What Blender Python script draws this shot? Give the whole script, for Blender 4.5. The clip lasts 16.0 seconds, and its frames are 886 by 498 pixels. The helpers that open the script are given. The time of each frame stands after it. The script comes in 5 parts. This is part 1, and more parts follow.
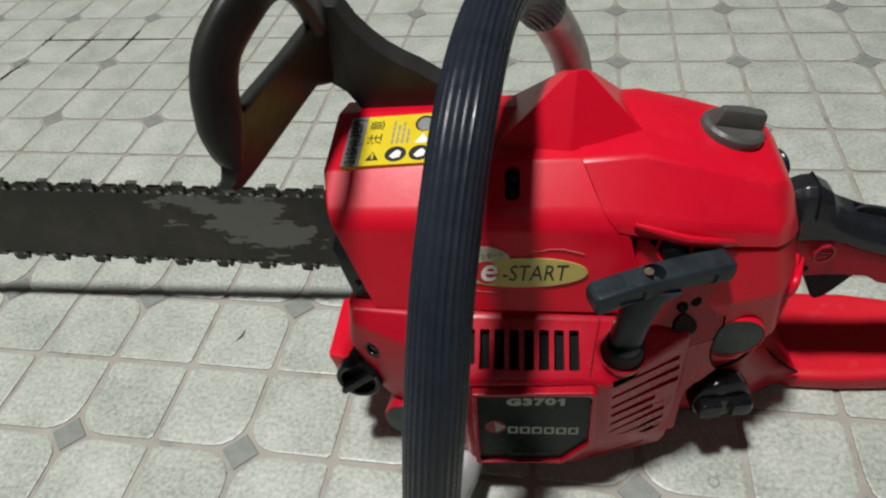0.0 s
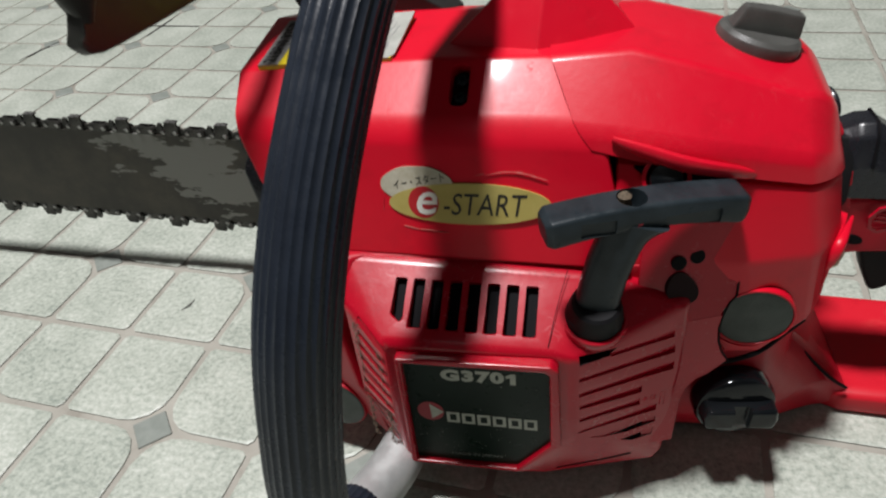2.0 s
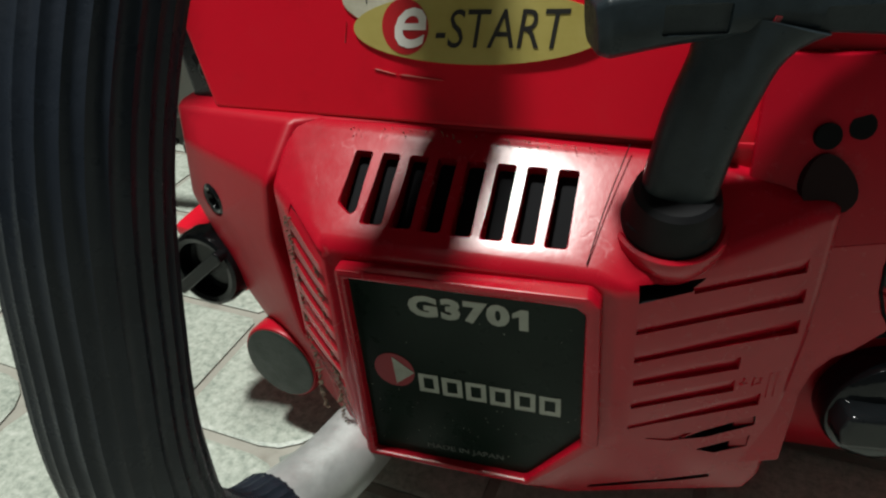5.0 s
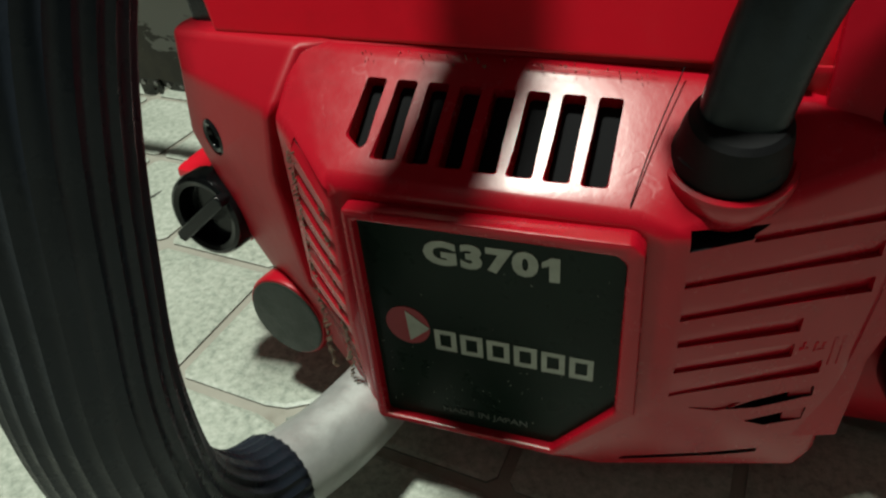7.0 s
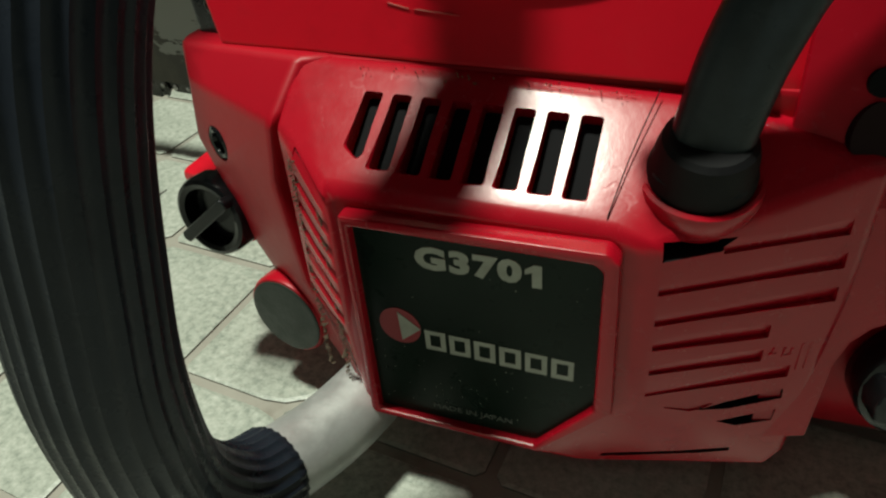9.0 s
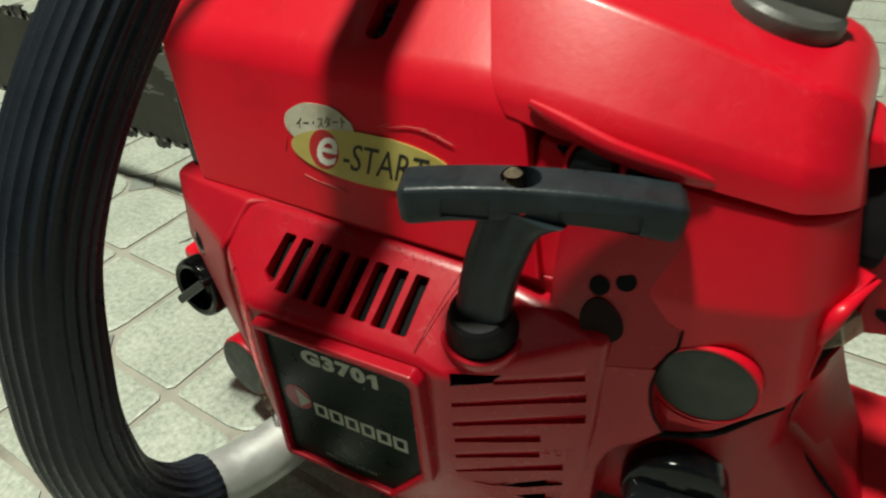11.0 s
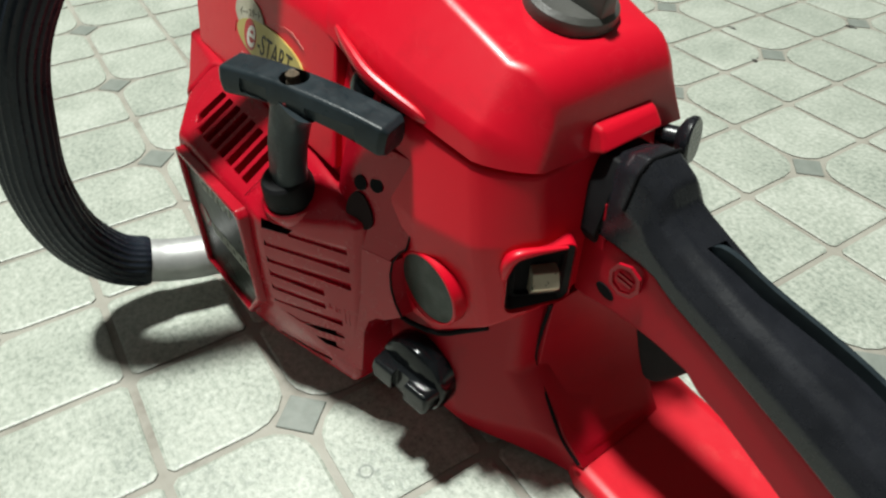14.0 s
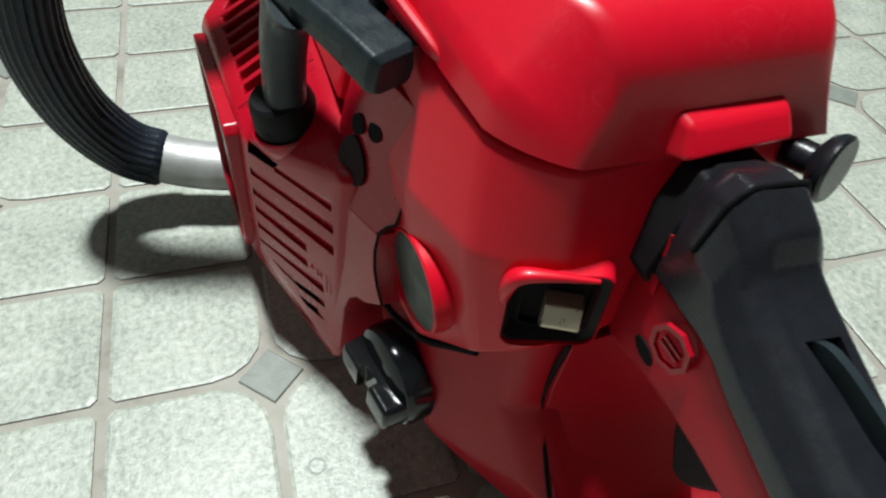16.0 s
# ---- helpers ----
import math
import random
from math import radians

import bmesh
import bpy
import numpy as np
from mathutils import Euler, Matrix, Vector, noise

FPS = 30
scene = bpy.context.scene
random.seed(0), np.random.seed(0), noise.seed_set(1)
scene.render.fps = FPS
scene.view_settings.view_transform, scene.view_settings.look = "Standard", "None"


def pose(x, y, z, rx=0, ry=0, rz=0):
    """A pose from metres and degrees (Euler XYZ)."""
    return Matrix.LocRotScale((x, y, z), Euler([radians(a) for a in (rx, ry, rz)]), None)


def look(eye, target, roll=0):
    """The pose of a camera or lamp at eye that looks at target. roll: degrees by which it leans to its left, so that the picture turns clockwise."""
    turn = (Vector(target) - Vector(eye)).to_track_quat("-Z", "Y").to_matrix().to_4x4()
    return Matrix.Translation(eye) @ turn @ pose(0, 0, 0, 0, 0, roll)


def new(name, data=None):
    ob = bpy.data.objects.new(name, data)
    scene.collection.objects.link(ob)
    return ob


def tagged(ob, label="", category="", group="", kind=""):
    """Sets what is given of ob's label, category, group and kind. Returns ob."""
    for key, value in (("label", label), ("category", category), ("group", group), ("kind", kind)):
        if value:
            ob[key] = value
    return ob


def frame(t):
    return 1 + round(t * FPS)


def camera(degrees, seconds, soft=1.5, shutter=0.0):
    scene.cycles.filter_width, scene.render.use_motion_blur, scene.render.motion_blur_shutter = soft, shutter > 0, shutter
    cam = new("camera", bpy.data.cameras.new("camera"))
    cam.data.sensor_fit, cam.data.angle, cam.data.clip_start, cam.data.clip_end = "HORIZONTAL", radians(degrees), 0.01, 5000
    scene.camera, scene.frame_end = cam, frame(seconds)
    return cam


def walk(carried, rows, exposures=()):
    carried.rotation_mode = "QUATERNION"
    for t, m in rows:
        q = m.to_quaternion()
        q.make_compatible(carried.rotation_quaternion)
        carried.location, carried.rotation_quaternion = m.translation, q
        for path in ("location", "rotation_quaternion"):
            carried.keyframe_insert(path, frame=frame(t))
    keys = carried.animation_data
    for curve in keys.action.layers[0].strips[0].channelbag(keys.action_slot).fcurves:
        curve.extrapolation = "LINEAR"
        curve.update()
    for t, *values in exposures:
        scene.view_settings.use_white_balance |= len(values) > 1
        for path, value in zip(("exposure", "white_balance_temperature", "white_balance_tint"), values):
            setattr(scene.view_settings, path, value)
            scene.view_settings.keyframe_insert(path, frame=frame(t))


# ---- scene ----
LENS = 66.10
PATH = [
    (0, (0.06093, -0.32241, 0.39014), (-0.07650, 0.38654, -0.30161), -7.13),
    (0.5, (0.07562, -0.31857, 0.36597), (-0.08676, 0.41039, -0.29905), -7.10),
    (1, (0.09063, -0.31099, 0.34369), (-0.10273, 0.42828, -0.30136), -7.53),
    (1.5, (0.10026, -0.30030, 0.32467), (-0.11689, 0.43495, -0.31740), -8.09),
    (2, (0.10634, -0.29474, 0.29546), (-0.12630, 0.44986, -0.33021), -7.25),
    (2.5, (0.10791, -0.28861, 0.26941), (-0.13543, 0.46701, -0.33872), -6.23),
    (3, (0.10998, -0.27655, 0.24628), (-0.15181, 0.47683, -0.35695), -5.99),
    (3.5, (0.11208, -0.26552, 0.22569), (-0.17230, 0.48540, -0.37033), -5.90),
    (6, (0.09838, -0.23029, 0.18645), (-0.22710, 0.52488, -0.38256), -5.59),
    (6.5, (0.09739, -0.22781, 0.18204), (-0.23552, 0.51072, -0.40425), -6.01),
    (7, (0.09969, -0.22938, 0.17837), (-0.23939, 0.48693, -0.43148), -6.16),
    (7.5, (0.10123, -0.23014, 0.17689), (-0.24123, 0.47447, -0.44459), -6.05),
    (8, (0.10195, -0.23091, 0.17721), (-0.23609, 0.47593, -0.44417), -5.81),
    (10.5, (0.14576, -0.23708, 0.22733), (-0.24225, 0.46713, -0.36726), -3.72),
    (11, (0.17571, -0.23489, 0.24886), (-0.26038, 0.43799, -0.34868), -4.24),
    (11.5, (0.20582, -0.23229, 0.26236), (-0.27143, 0.40725, -0.34032), -4.48),
    (12, (0.23629, -0.22359, 0.26809), (-0.29208, 0.37229, -0.33668), -4.90),
    (12.5, (0.25828, -0.22158, 0.26967), (-0.29469, 0.35464, -0.33216), -3.53),
    (13, (0.27820, -0.21560, 0.27037), (-0.29379, 0.32983, -0.34228), -2.20),
    (13.5, (0.29955, -0.20421, 0.26796), (-0.29721, 0.29895, -0.35712), -0.76),
    (14, (0.31274, -0.18162, 0.26855), (-0.29719, 0.25375, -0.39360), 0.15),
    (14.5, (0.31666, -0.15475, 0.26348), (-0.30551, 0.20510, -0.43180), 0.53),
    (15, (0.31172, -0.13317, 0.25654), (-0.32055, 0.16940, -0.45669), 1.64),
    (15.5, (0.29601, -0.11963, 0.24702), (-0.33994, 0.14022, -0.47965), 2.59),
    (16, (0.28112, -0.12397, 0.23638), (-0.35218, 0.14164, -0.49051), 5.15),
]
cam = camera(LENS, 16.0, soft=2.2, shutter=0.5)
walk(cam, [(t, look(e, g, r)) for t, e, g, r in PATH],
     exposures=[(0, -0.06, 6700, 10), (0.5, -0.40, 6600, 10), (1.0, -0.36, 6650, 10), (1.5, -0.34, 6650, 10), (2.0, 0.18, 6650, 10), (3.0, 0.25, 6600, 9), (3.5, 0.25, 6500, 8),
                (6, -0.06, 7000, -5), (8, -0.06, 7150, -8), (10.5, 0.08, 7550, -6), (12, 0.42, 7450, -9), (13.5, 0.46, 6850, -3), (14.5, 0.44, 6750, 1), (16, 0.38, 6450, 1)])

# ---------------------------------------------------------------- light
world = bpy.data.worlds.new("room_air")
scene.world = world
world.use_nodes = True
world.node_tree.nodes["Background"].inputs[0].default_value = (0.95, 1.0, 1.0, 1)
world.node_tree.nodes["Background"].inputs[1].default_value = 0.018

LAMP = (-0.56, -0.26, 3.60)
lamp_data = bpy.data.lights.new("ceiling_lamp_light", "AREA")
lamp_data.shape, lamp_data.size, lamp_data.energy = "DISK", 0.36, 180
lamp_data.color = (1.0, 1.0, 1.03)
lamp = new("ceiling_lamp_light", lamp_data)
lamp.matrix_world = pose(*LAMP)


# ---------------------------------------------------------------- materials
def material(name, base, rough=0.5, metal=0.0, coat=0.0):
    m = bpy.data.materials.new(name)
    m.use_nodes = True
    b = m.node_tree.nodes["Principled BSDF"]
    b.inputs["Base Color"].default_value = (*base, 1)
    b.inputs["Roughness"].default_value = rough
    b.inputs["Metallic"].default_value = metal
    b.inputs["Coat Weight"].default_value = coat
    b.inputs["Coat Roughness"].default_value = 0.07
    return m, m.node_tree, b


def ramp_of(nt, source, stops):
    r = nt.nodes.new("ShaderNodeValToRGB")
    while len(r.color_ramp.elements) < len(stops):
        r.color_ramp.elements.new(0.5)
    for el, (p, c) in zip(r.color_ramp.elements, stops):
        el.position, el.color = p, (*c, 1)
    nt.links.new(source, r.inputs[0])
    return r.outputs[0]


def noise_of(nt, scale, detail=4.0, rough=0.6, stretch=None, turn=None):
    co = nt.nodes.new("ShaderNodeTexCoord")
    n = nt.nodes.new("ShaderNodeTexNoise")
    n.inputs["Scale"].default_value, n.inputs["Detail"].default_value = scale, detail
    n.inputs["Roughness"].default_value = rough
    source = co.outputs["Object"]
    if stretch:
        mp = nt.nodes.new("ShaderNodeMapping")
        mp.inputs["Scale"].default_value = stretch
        if turn:
            mp.inputs["Rotation"].default_value = [radians(a) for a in turn]
        nt.links.new(source, mp.inputs[0])
        source = mp.outputs[0]
    nt.links.new(source, n.inputs[0])
    return n.outputs[0]


def bump_on(nt, b, source, strength, distance):
    bp = nt.nodes.new("ShaderNodeBump")
    bp.inputs["Strength"].default_value, bp.inputs["Distance"].default_value = strength, distance
    nt.links.new(source, bp.inputs["Height"])
    nt.links.new(bp.outputs[0], b.inputs["Normal"])


def spotted(name, stops, scale, rough, metal=0.0, coat=0.0, fine=900, bump=0.12, rough_spread=0.12, stretch=None):
    """Two-scale surface: slow stains in the colour and roughness, fine grain in the relief."""
    m, nt, b = material(name, stops[0][1], rough, metal, coat)
    slow = noise_of(nt, scale, 6, 0.65, stretch)
    nt.links.new(ramp_of(nt, slow, stops), b.inputs["Base Color"])
    rr = nt.nodes.new("ShaderNodeMapRange")
    rr.inputs["From Min"].default_value, rr.inputs["From Max"].default_value = 0.3, 0.7
    rr.inputs["To Min"].default_value, rr.inputs["To Max"].default_value = rough - rough_spread, rough + rough_spread
    nt.links.new(noise_of(nt, scale * 3.1, 5), rr.inputs[0])
    nt.links.new(rr.outputs[0], b.inputs["Roughness"])
    bump_on(nt, b, noise_of(nt, fine, 3), bump, 0.0004)
    return m


def scratched_red(name, base, dark, light, rough, coat, sheen=0.5, worn=0.0):
    """Painted or moulded red with faint hazy scuffs and a few scratches."""
    m, nt, b = material(name, base, rough, 0.0, coat)
    b.inputs["Specular IOR Level"].default_value = sheen
    stain = ramp_of(nt, noise_of(nt, 34, 6, 0.7), [(0.30, dark), (0.46, base), (0.60, base), (0.82, light)])
    nt.links.new(stain, b.inputs["Base Color"])
    haze = noise_of(nt, 150, 8, 0.75)
    rr = nt.nodes.new("ShaderNodeMapRange")
    rr.inputs["From Min"].default_value, rr.inputs["From Max"].default_value = 0.35, 0.75
    rr.inputs["To Min"].default_value, rr.inputs["To Max"].default_value = rough - 0.02, rough + 0.05
    nt.links.new(haze, rr.inputs[0])
    hair = ramp_of(nt, noise_of(nt, 46, 3, 0.55), [(0.490, (0, 0, 0)), (0.497, (1, 1, 1)), (0.503, (1, 1, 1)), (0.510, (0, 0, 0))])
    where = ramp_of(nt, noise_of(nt, 75, 4, 0.7), [(0.54, (0, 0, 0)), (0.66, (1, 1, 1))])
    scratch = nt.nodes.new("ShaderNodeMath")
    scratch.operation = "MULTIPLY"
    nt.links.new(hair, scratch.inputs[0])
    nt.links.new(where, scratch.inputs[1])
    if worn:
        # pale rubbed patches and fine hairline scratches in the plastic
        rub = ramp_of(nt, noise_of(nt, 300, 9, 0.82, (0.25, 1.0, 1.3)), [(0.58, (0, 0, 0)), (0.80, (0.6, 0.6, 0.6))])
        patch = ramp_of(nt, noise_of(nt, 42, 3, 0.6), [(0.50, (0, 0, 0)), (0.66, (1, 1, 1))])
        area = nt.nodes.new("ShaderNodeMath")
        area.operation = "MULTIPLY"
        nt.links.new(rub, area.inputs[0])
        nt.links.new(patch, area.inputs[1])
        gate = ramp_of(nt, noise_of(nt, 40, 3, 0.6), [(0.50, (0, 0, 0)), (0.66, (1, 1, 1))])
        layers = [ramp_of(nt, noise_of(nt, scale, 1, 0.4), [(0.488, (0, 0, 0)), (0.497, (1, 1, 1)), (0.503, (1, 1, 1)), (0.512, (0, 0, 0))]) for scale in (150, 240)]
        lines = nt.nodes.new("ShaderNodeMath")
        lines.operation = "MAXIMUM"
        nt.links.new(layers[0], lines.inputs[0])
        nt.links.new(layers[1], lines.inputs[1])
        both = nt.nodes.new("ShaderNodeMath")
        both.operation = "MULTIPLY"
        nt.links.new(lines.outputs[0], both.inputs[0])
        nt.links.new(gate, both.inputs[1])
        wear = nt.nodes.new("ShaderNodeMath")
        wear.operation = "MAXIMUM"
        nt.links.new(area.outputs[0], wear.inputs[0])
        nt.links.new(both.outputs[0], wear.inputs[1])
        amount = nt.nodes.new("ShaderNodeMath")
        amount.operation = "MULTIPLY"
        amount.inputs[1].default_value = worn
        nt.links.new(wear.outputs[0], amount.inputs[0])
        mix = nt.nodes.new("ShaderNodeMix")
        mix.data_type = "RGBA"
        nt.links.new(amount.outputs[0], mix.inputs["Factor"])
        nt.links.new(stain, mix.inputs["A"])
        mix.inputs["B"].default_value = (0.85, 0.30, 0.30, 1)
        nt.links.new(mix.outputs["Result"], b.inputs["Base Color"])
    dull = nt.nodes.new("ShaderNodeMath")
    dull.operation = "MULTIPLY_ADD"
    dull.inputs[1].default_value = 0.10
    nt.links.new(scratch.outputs[0], dull.inputs[0])
    nt.links.new(rr.outputs[0], dull.inputs[2])
    nt.links.new(dull.outputs[0], b.inputs["Roughness"])
    grain = nt.nodes.new("ShaderNodeMath")
    grain.operation = "MULTIPLY_ADD"
    grain.inputs[1].default_value = -0.5
    nt.links.new(scratch.outputs[0], grain.inputs[0])
    nt.links.new(noise_of(nt, 420, 4), grain.inputs[2])
    bump_on(nt, b, grain.outputs[0], 0.10, 0.0003)
    return m


RED = scratched_red("red_paint", (0.58, 0.003, 0.019), (0.50, 0.003, 0.016), (0.62, 0.013, 0.028), 0.36, 0.07, 0.27)
RED_WORN = scratched_red("scuffed_red_paint", (0.57, 0.003, 0.019), (0.49, 0.003, 0.016), (0.62, 0.013, 0.028), 0.33, 0.12, 0.36, 0.045)
# two duller reds, darkened so the colour carries shade on the low sides
RED_MATT = scratched_red("shaded_dull_red_casting", (0.37, 0.0028, 0.015), (0.32, 0.0028, 0.013), (0.40, 0.006, 0.017), 0.25, 0.0, 0.36)
RED_DULL = scratched_red("shaded_dull_red_tank", (0.38, 0.003, 0.015), (0.31, 0.003, 0.013), (0.42, 0.009, 0.020), 0.40, 0.0, 0.22)
RED_DUSTY = scratched_red("dusty_red_guard", (0.52, 0.010, 0.022), (0.46, 0.006, 0.018), (0.54, 0.050, 0.050), 0.38, 0.0, 0.28)
BLACK = spotted("black_plastic", [(0.35, (0.0085, 0.0093, 0.012)), (0.65, (0.014, 0.015, 0.019))], 60, 0.27, rough_spread=0.03)
GUARD_BLACK = spotted("faded_black_plastic", [(0.35, (0.017, 0.017, 0.016)), (0.65, (0.027, 0.027, 0.024))], 50, 0.42, rough_spread=0.08)
GREY_BLACK = spotted("worn_black_plastic", [(0.3, (0.010, 0.015, 0.018)), (0.7, (0.023, 0.032, 0.038))], 80, 0.38, bump=0.25)
GREY_BLACK.node_tree.nodes["Principled BSDF"].inputs["Specular IOR Level"].default_value = 0.24
GLOSS_BLACK = spotted("glossy_black_plastic", [(0.35, (0.004, 0.005, 0.006)), (0.65, (0.008, 0.009, 0.010))], 50, 0.11, rough_spread=0.04)
RUBBER = spotted("ribbed_black_rubber", [(0.3, (0.010, 0.013, 0.019)), (0.7, (0.017, 0.022, 0.031))], 40, 0.30, bump=0.2)
MATT_BLACK = spotted("matt_black_plastic", [(0.35, (0.005, 0.005, 0.006)), (0.65, (0.009, 0.009, 0.010))], 50, 0.6, rough_spread=0.05)
MATT_BLACK.node_tree.nodes["Principled BSDF"].inputs["Specular IOR Level"].default_value = 0.15
# dark red that puts the shade of recesses into the colour
RECESS = material("shaded_red_inside", (0.012, 0.002, 0.003), 0.7)[0]
RECESS.node_tree.nodes["Principled BSDF"].inputs["Specular IOR Level"].default_value = 0.2
# near-black for dark joints, and for shade put into openings as colour
HOLE = material("dark_joint_and_shade", (0.004, 0.004, 0.005), 0.8)[0]
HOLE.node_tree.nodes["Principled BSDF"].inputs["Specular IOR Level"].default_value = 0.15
KNOB_GREY = spotted("dark_grey_plastic", [(0.3, (0.051, 0.051, 0.047)), (0.7, (0.081, 0.081, 0.075))], 70, 0.42, bump=0.2)
DISC_GREEN = spotted("dull_green_rubber", [(0.3, (0.011, 0.019, 0.014)), (0.7, (0.020, 0.031, 0.025))], 50, 0.50, bump=0.3)
ALU = spotted("aluminium_pipe", [(0.3, (0.357, 0.365, 0.357)), (0.7, (0.527, 0.535, 0.527))], 60, 0.50, metal=0.55, bump=0.15)
STEEL = spotted("dark_chain_steel", [(0.35, (0.010, 0.010, 0.009)), (0.65, (0.055, 0.052, 0.047))], 160, 0.34, metal=0.5, bump=0.3)
# pale steel that carries the chain's glints in its colour
BRIGHT = spotted("glint_steel", [(0.35, (0.102, 0.100, 0.093)), (0.65, (0.391, 0.387, 0.374))], 260, 0.30, metal=0.8)
BRASS = spotted("switch_metal", [(0.3, (0.50, 0.44, 0.33)), (0.7, (0.62, 0.57, 0.45))], 90, 0.35, metal=0.6)
YELLOW = spotted("yellow_label", [(0.3, (0.590, 0.451, 0.0082)), (0.7, (0.656, 0.517, 0.016))], 60, 0.40)
SILVER = spotted("silver_label", [(0.3, (0.246, 0.246, 0.238)), (0.7, (0.328, 0.328, 0.320))], 60, 0.40, metal=0.3)
GOLD = spotted("gold_label", [(0.3, (0.410, 0.328, 0.082)), (0.7, (0.508, 0.426, 0.139))], 45, 0.38, metal=0.2)
CREAM = spotted("worn_cream_label", [(0.3, (0.344, 0.312, 0.221)), (0.7, (0.541, 0.517, 0.426))], 130, 0.5)
PLATE = spotted("black_green_nameplate", [(0.3, (0.003, 0.009, 0.006)), (0.7, (0.007, 0.016, 0.011))], 40, 0.30, rough_spread=0.05)
PLATE.node_tree.nodes["Principled BSDF"].inputs["Specular IOR Level"].default_value = 0.12
for m, level in ((GLOSS_BLACK, 0.30), (RUBBER, 0.20), (GUARD_BLACK, 0.30)):
    m.node_tree.nodes["Principled BSDF"].inputs["Specular IOR Level"].default_value = level
PALE_METAL = spotted("pale_label_end", [(0.3, (0.295, 0.303, 0.271)), (0.7, (0.410, 0.410, 0.377))], 120, 0.4)
FAINT = material("faint_glue_residue", (0.50, 0.17, 0.15), 0.6)[0]
INK = material("black_ink", (0.012, 0.011, 0.010), 0.5)[0]
PALE = spotted("pale_lettering", [(0.3, (0.295, 0.303, 0.254)), (0.7, (0.394, 0.402, 0.344))], 300, 0.5)
DIM = material("faint_lettering", (0.090, 0.098, 0.086), 0.5)[0]
WHITE = material("white_print", (0.75, 0.73, 0.68), 0.5)[0]
LABEL_RED = material("red_print", (0.42, 0.012, 0.018), 0.4)[0]
LOGO_RED = material("dark_red_print", (0.28, 0.012, 0.022), 0.4)[0]
PAPER = spotted("white_paper", [(0.3, (0.630, 0.630, 0.594)), (0.7, (0.720, 0.720, 0.693))], 40, 0.8)
CORD = spotted("frayed_cord", [(0.3, (0.06, 0.045, 0.03)), (0.7, (0.16, 0.12, 0.08))], 600, 0.9, bump=0.6)
# unseen room shell, coloured dim to hold down bounced light
WALL = spotted("dim_unseen_wall", [(0.3, (0.068, 0.066, 0.062)), (0.7, (0.096, 0.094, 0.088))], 3, 0.8)
# darker still near the camera, in place of a person blocking light
DARK_WALL = spotted("dark_unseen_wall", [(0.3, (0.036, 0.034, 0.032)), (0.7, (0.056, 0.053, 0.050))], 6, 0.7)
GROUT = spotted("beige_joint", [(0.28, (0.16, 0.142, 0.115)), (0.45, (0.275, 0.262, 0.225)), (0.8, (0.36, 0.35, 0.305))], 26, 0.6, bump=0.4)
INLAY = spotted("grey_inlay", [(0.3, (0.160, 0.180, 0.160)), (0.7, (0.224, 0.244, 0.220))], 90, 0.42, bump=0.25)
EDGE = spotted("grimy_tile_edge", [(0.3, (0.10, 0.095, 0.08)), (0.7, (0.24, 0.23, 0.20))], 60, 0.7)
DIRT = material("dark_dirt", (0.035, 0.032, 0.028), 0.8)[0]


def bar_paint():
    """Brown-black painted steel with bare worn patches near the root."""
    m, nt, b = material("worn_guide_bar", (0.03, 0.028, 0.024), 0.5, 0.3)
    coat = ramp_of(nt, noise_of(nt, 30, 5), [(0.3, (0.016, 0.014, 0.010)), (0.5, (0.027, 0.024, 0.018)), (0.7, (0.052, 0.044, 0.031))])
    co = nt.nodes.new("ShaderNodeTexCoord")
    mp = nt.nodes.new("ShaderNodeMapping")
    mp.vector_type = "TEXTURE"
    mp.inputs["Location"].default_value = (-0.148, 0, 0.088)
    mp.inputs["Rotation"].default_value = (0, radians(28), 0)
    mp.inputs["Scale"].default_value = (0.056, 1, 0.021)
    nt.links.new(co.outputs["Object"], mp.inputs[0])
    ln = nt.nodes.new("ShaderNodeVectorMath")
    ln.operation = "LENGTH"
    nt.links.new(mp.outputs[0], ln.inputs[0])
    add = nt.nodes.new("ShaderNodeMath")
    add.operation = "MULTIPLY_ADD"
    nt.links.new(noise_of(nt, 52, 6, 0.6, (0.55, 1, 1.6)), add.inputs[0])
    add.inputs[1].default_value = 4.2
    sub = nt.nodes.new("ShaderNodeMath")
    sub.operation = "SUBTRACT"
    nt.links.new(ln.outputs["Value"], sub.inputs[0])
    sub.inputs[1].default_value = 3.05
    nt.links.new(sub.outputs[0], add.inputs[2])
    mask = ramp_of(nt, add.outputs[0], [(0.02, (1, 1, 1)), (0.10, (0, 0, 0))])
    mix = nt.nodes.new("ShaderNodeMix")
    mix.data_type = "RGBA"
    nt.links.new(mask, mix.inputs["Factor"])
    nt.links.new(coat, mix.inputs["A"])
    mix.inputs["B"].default_value = (0.15, 0.15, 0.135, 1)
    nt.links.new(mix.outputs["Result"], b.inputs["Base Color"])
    bump_on(nt, b, noise_of(nt, 300, 4), 0.2, 0.0003)
    return m


BAR = bar_paint()


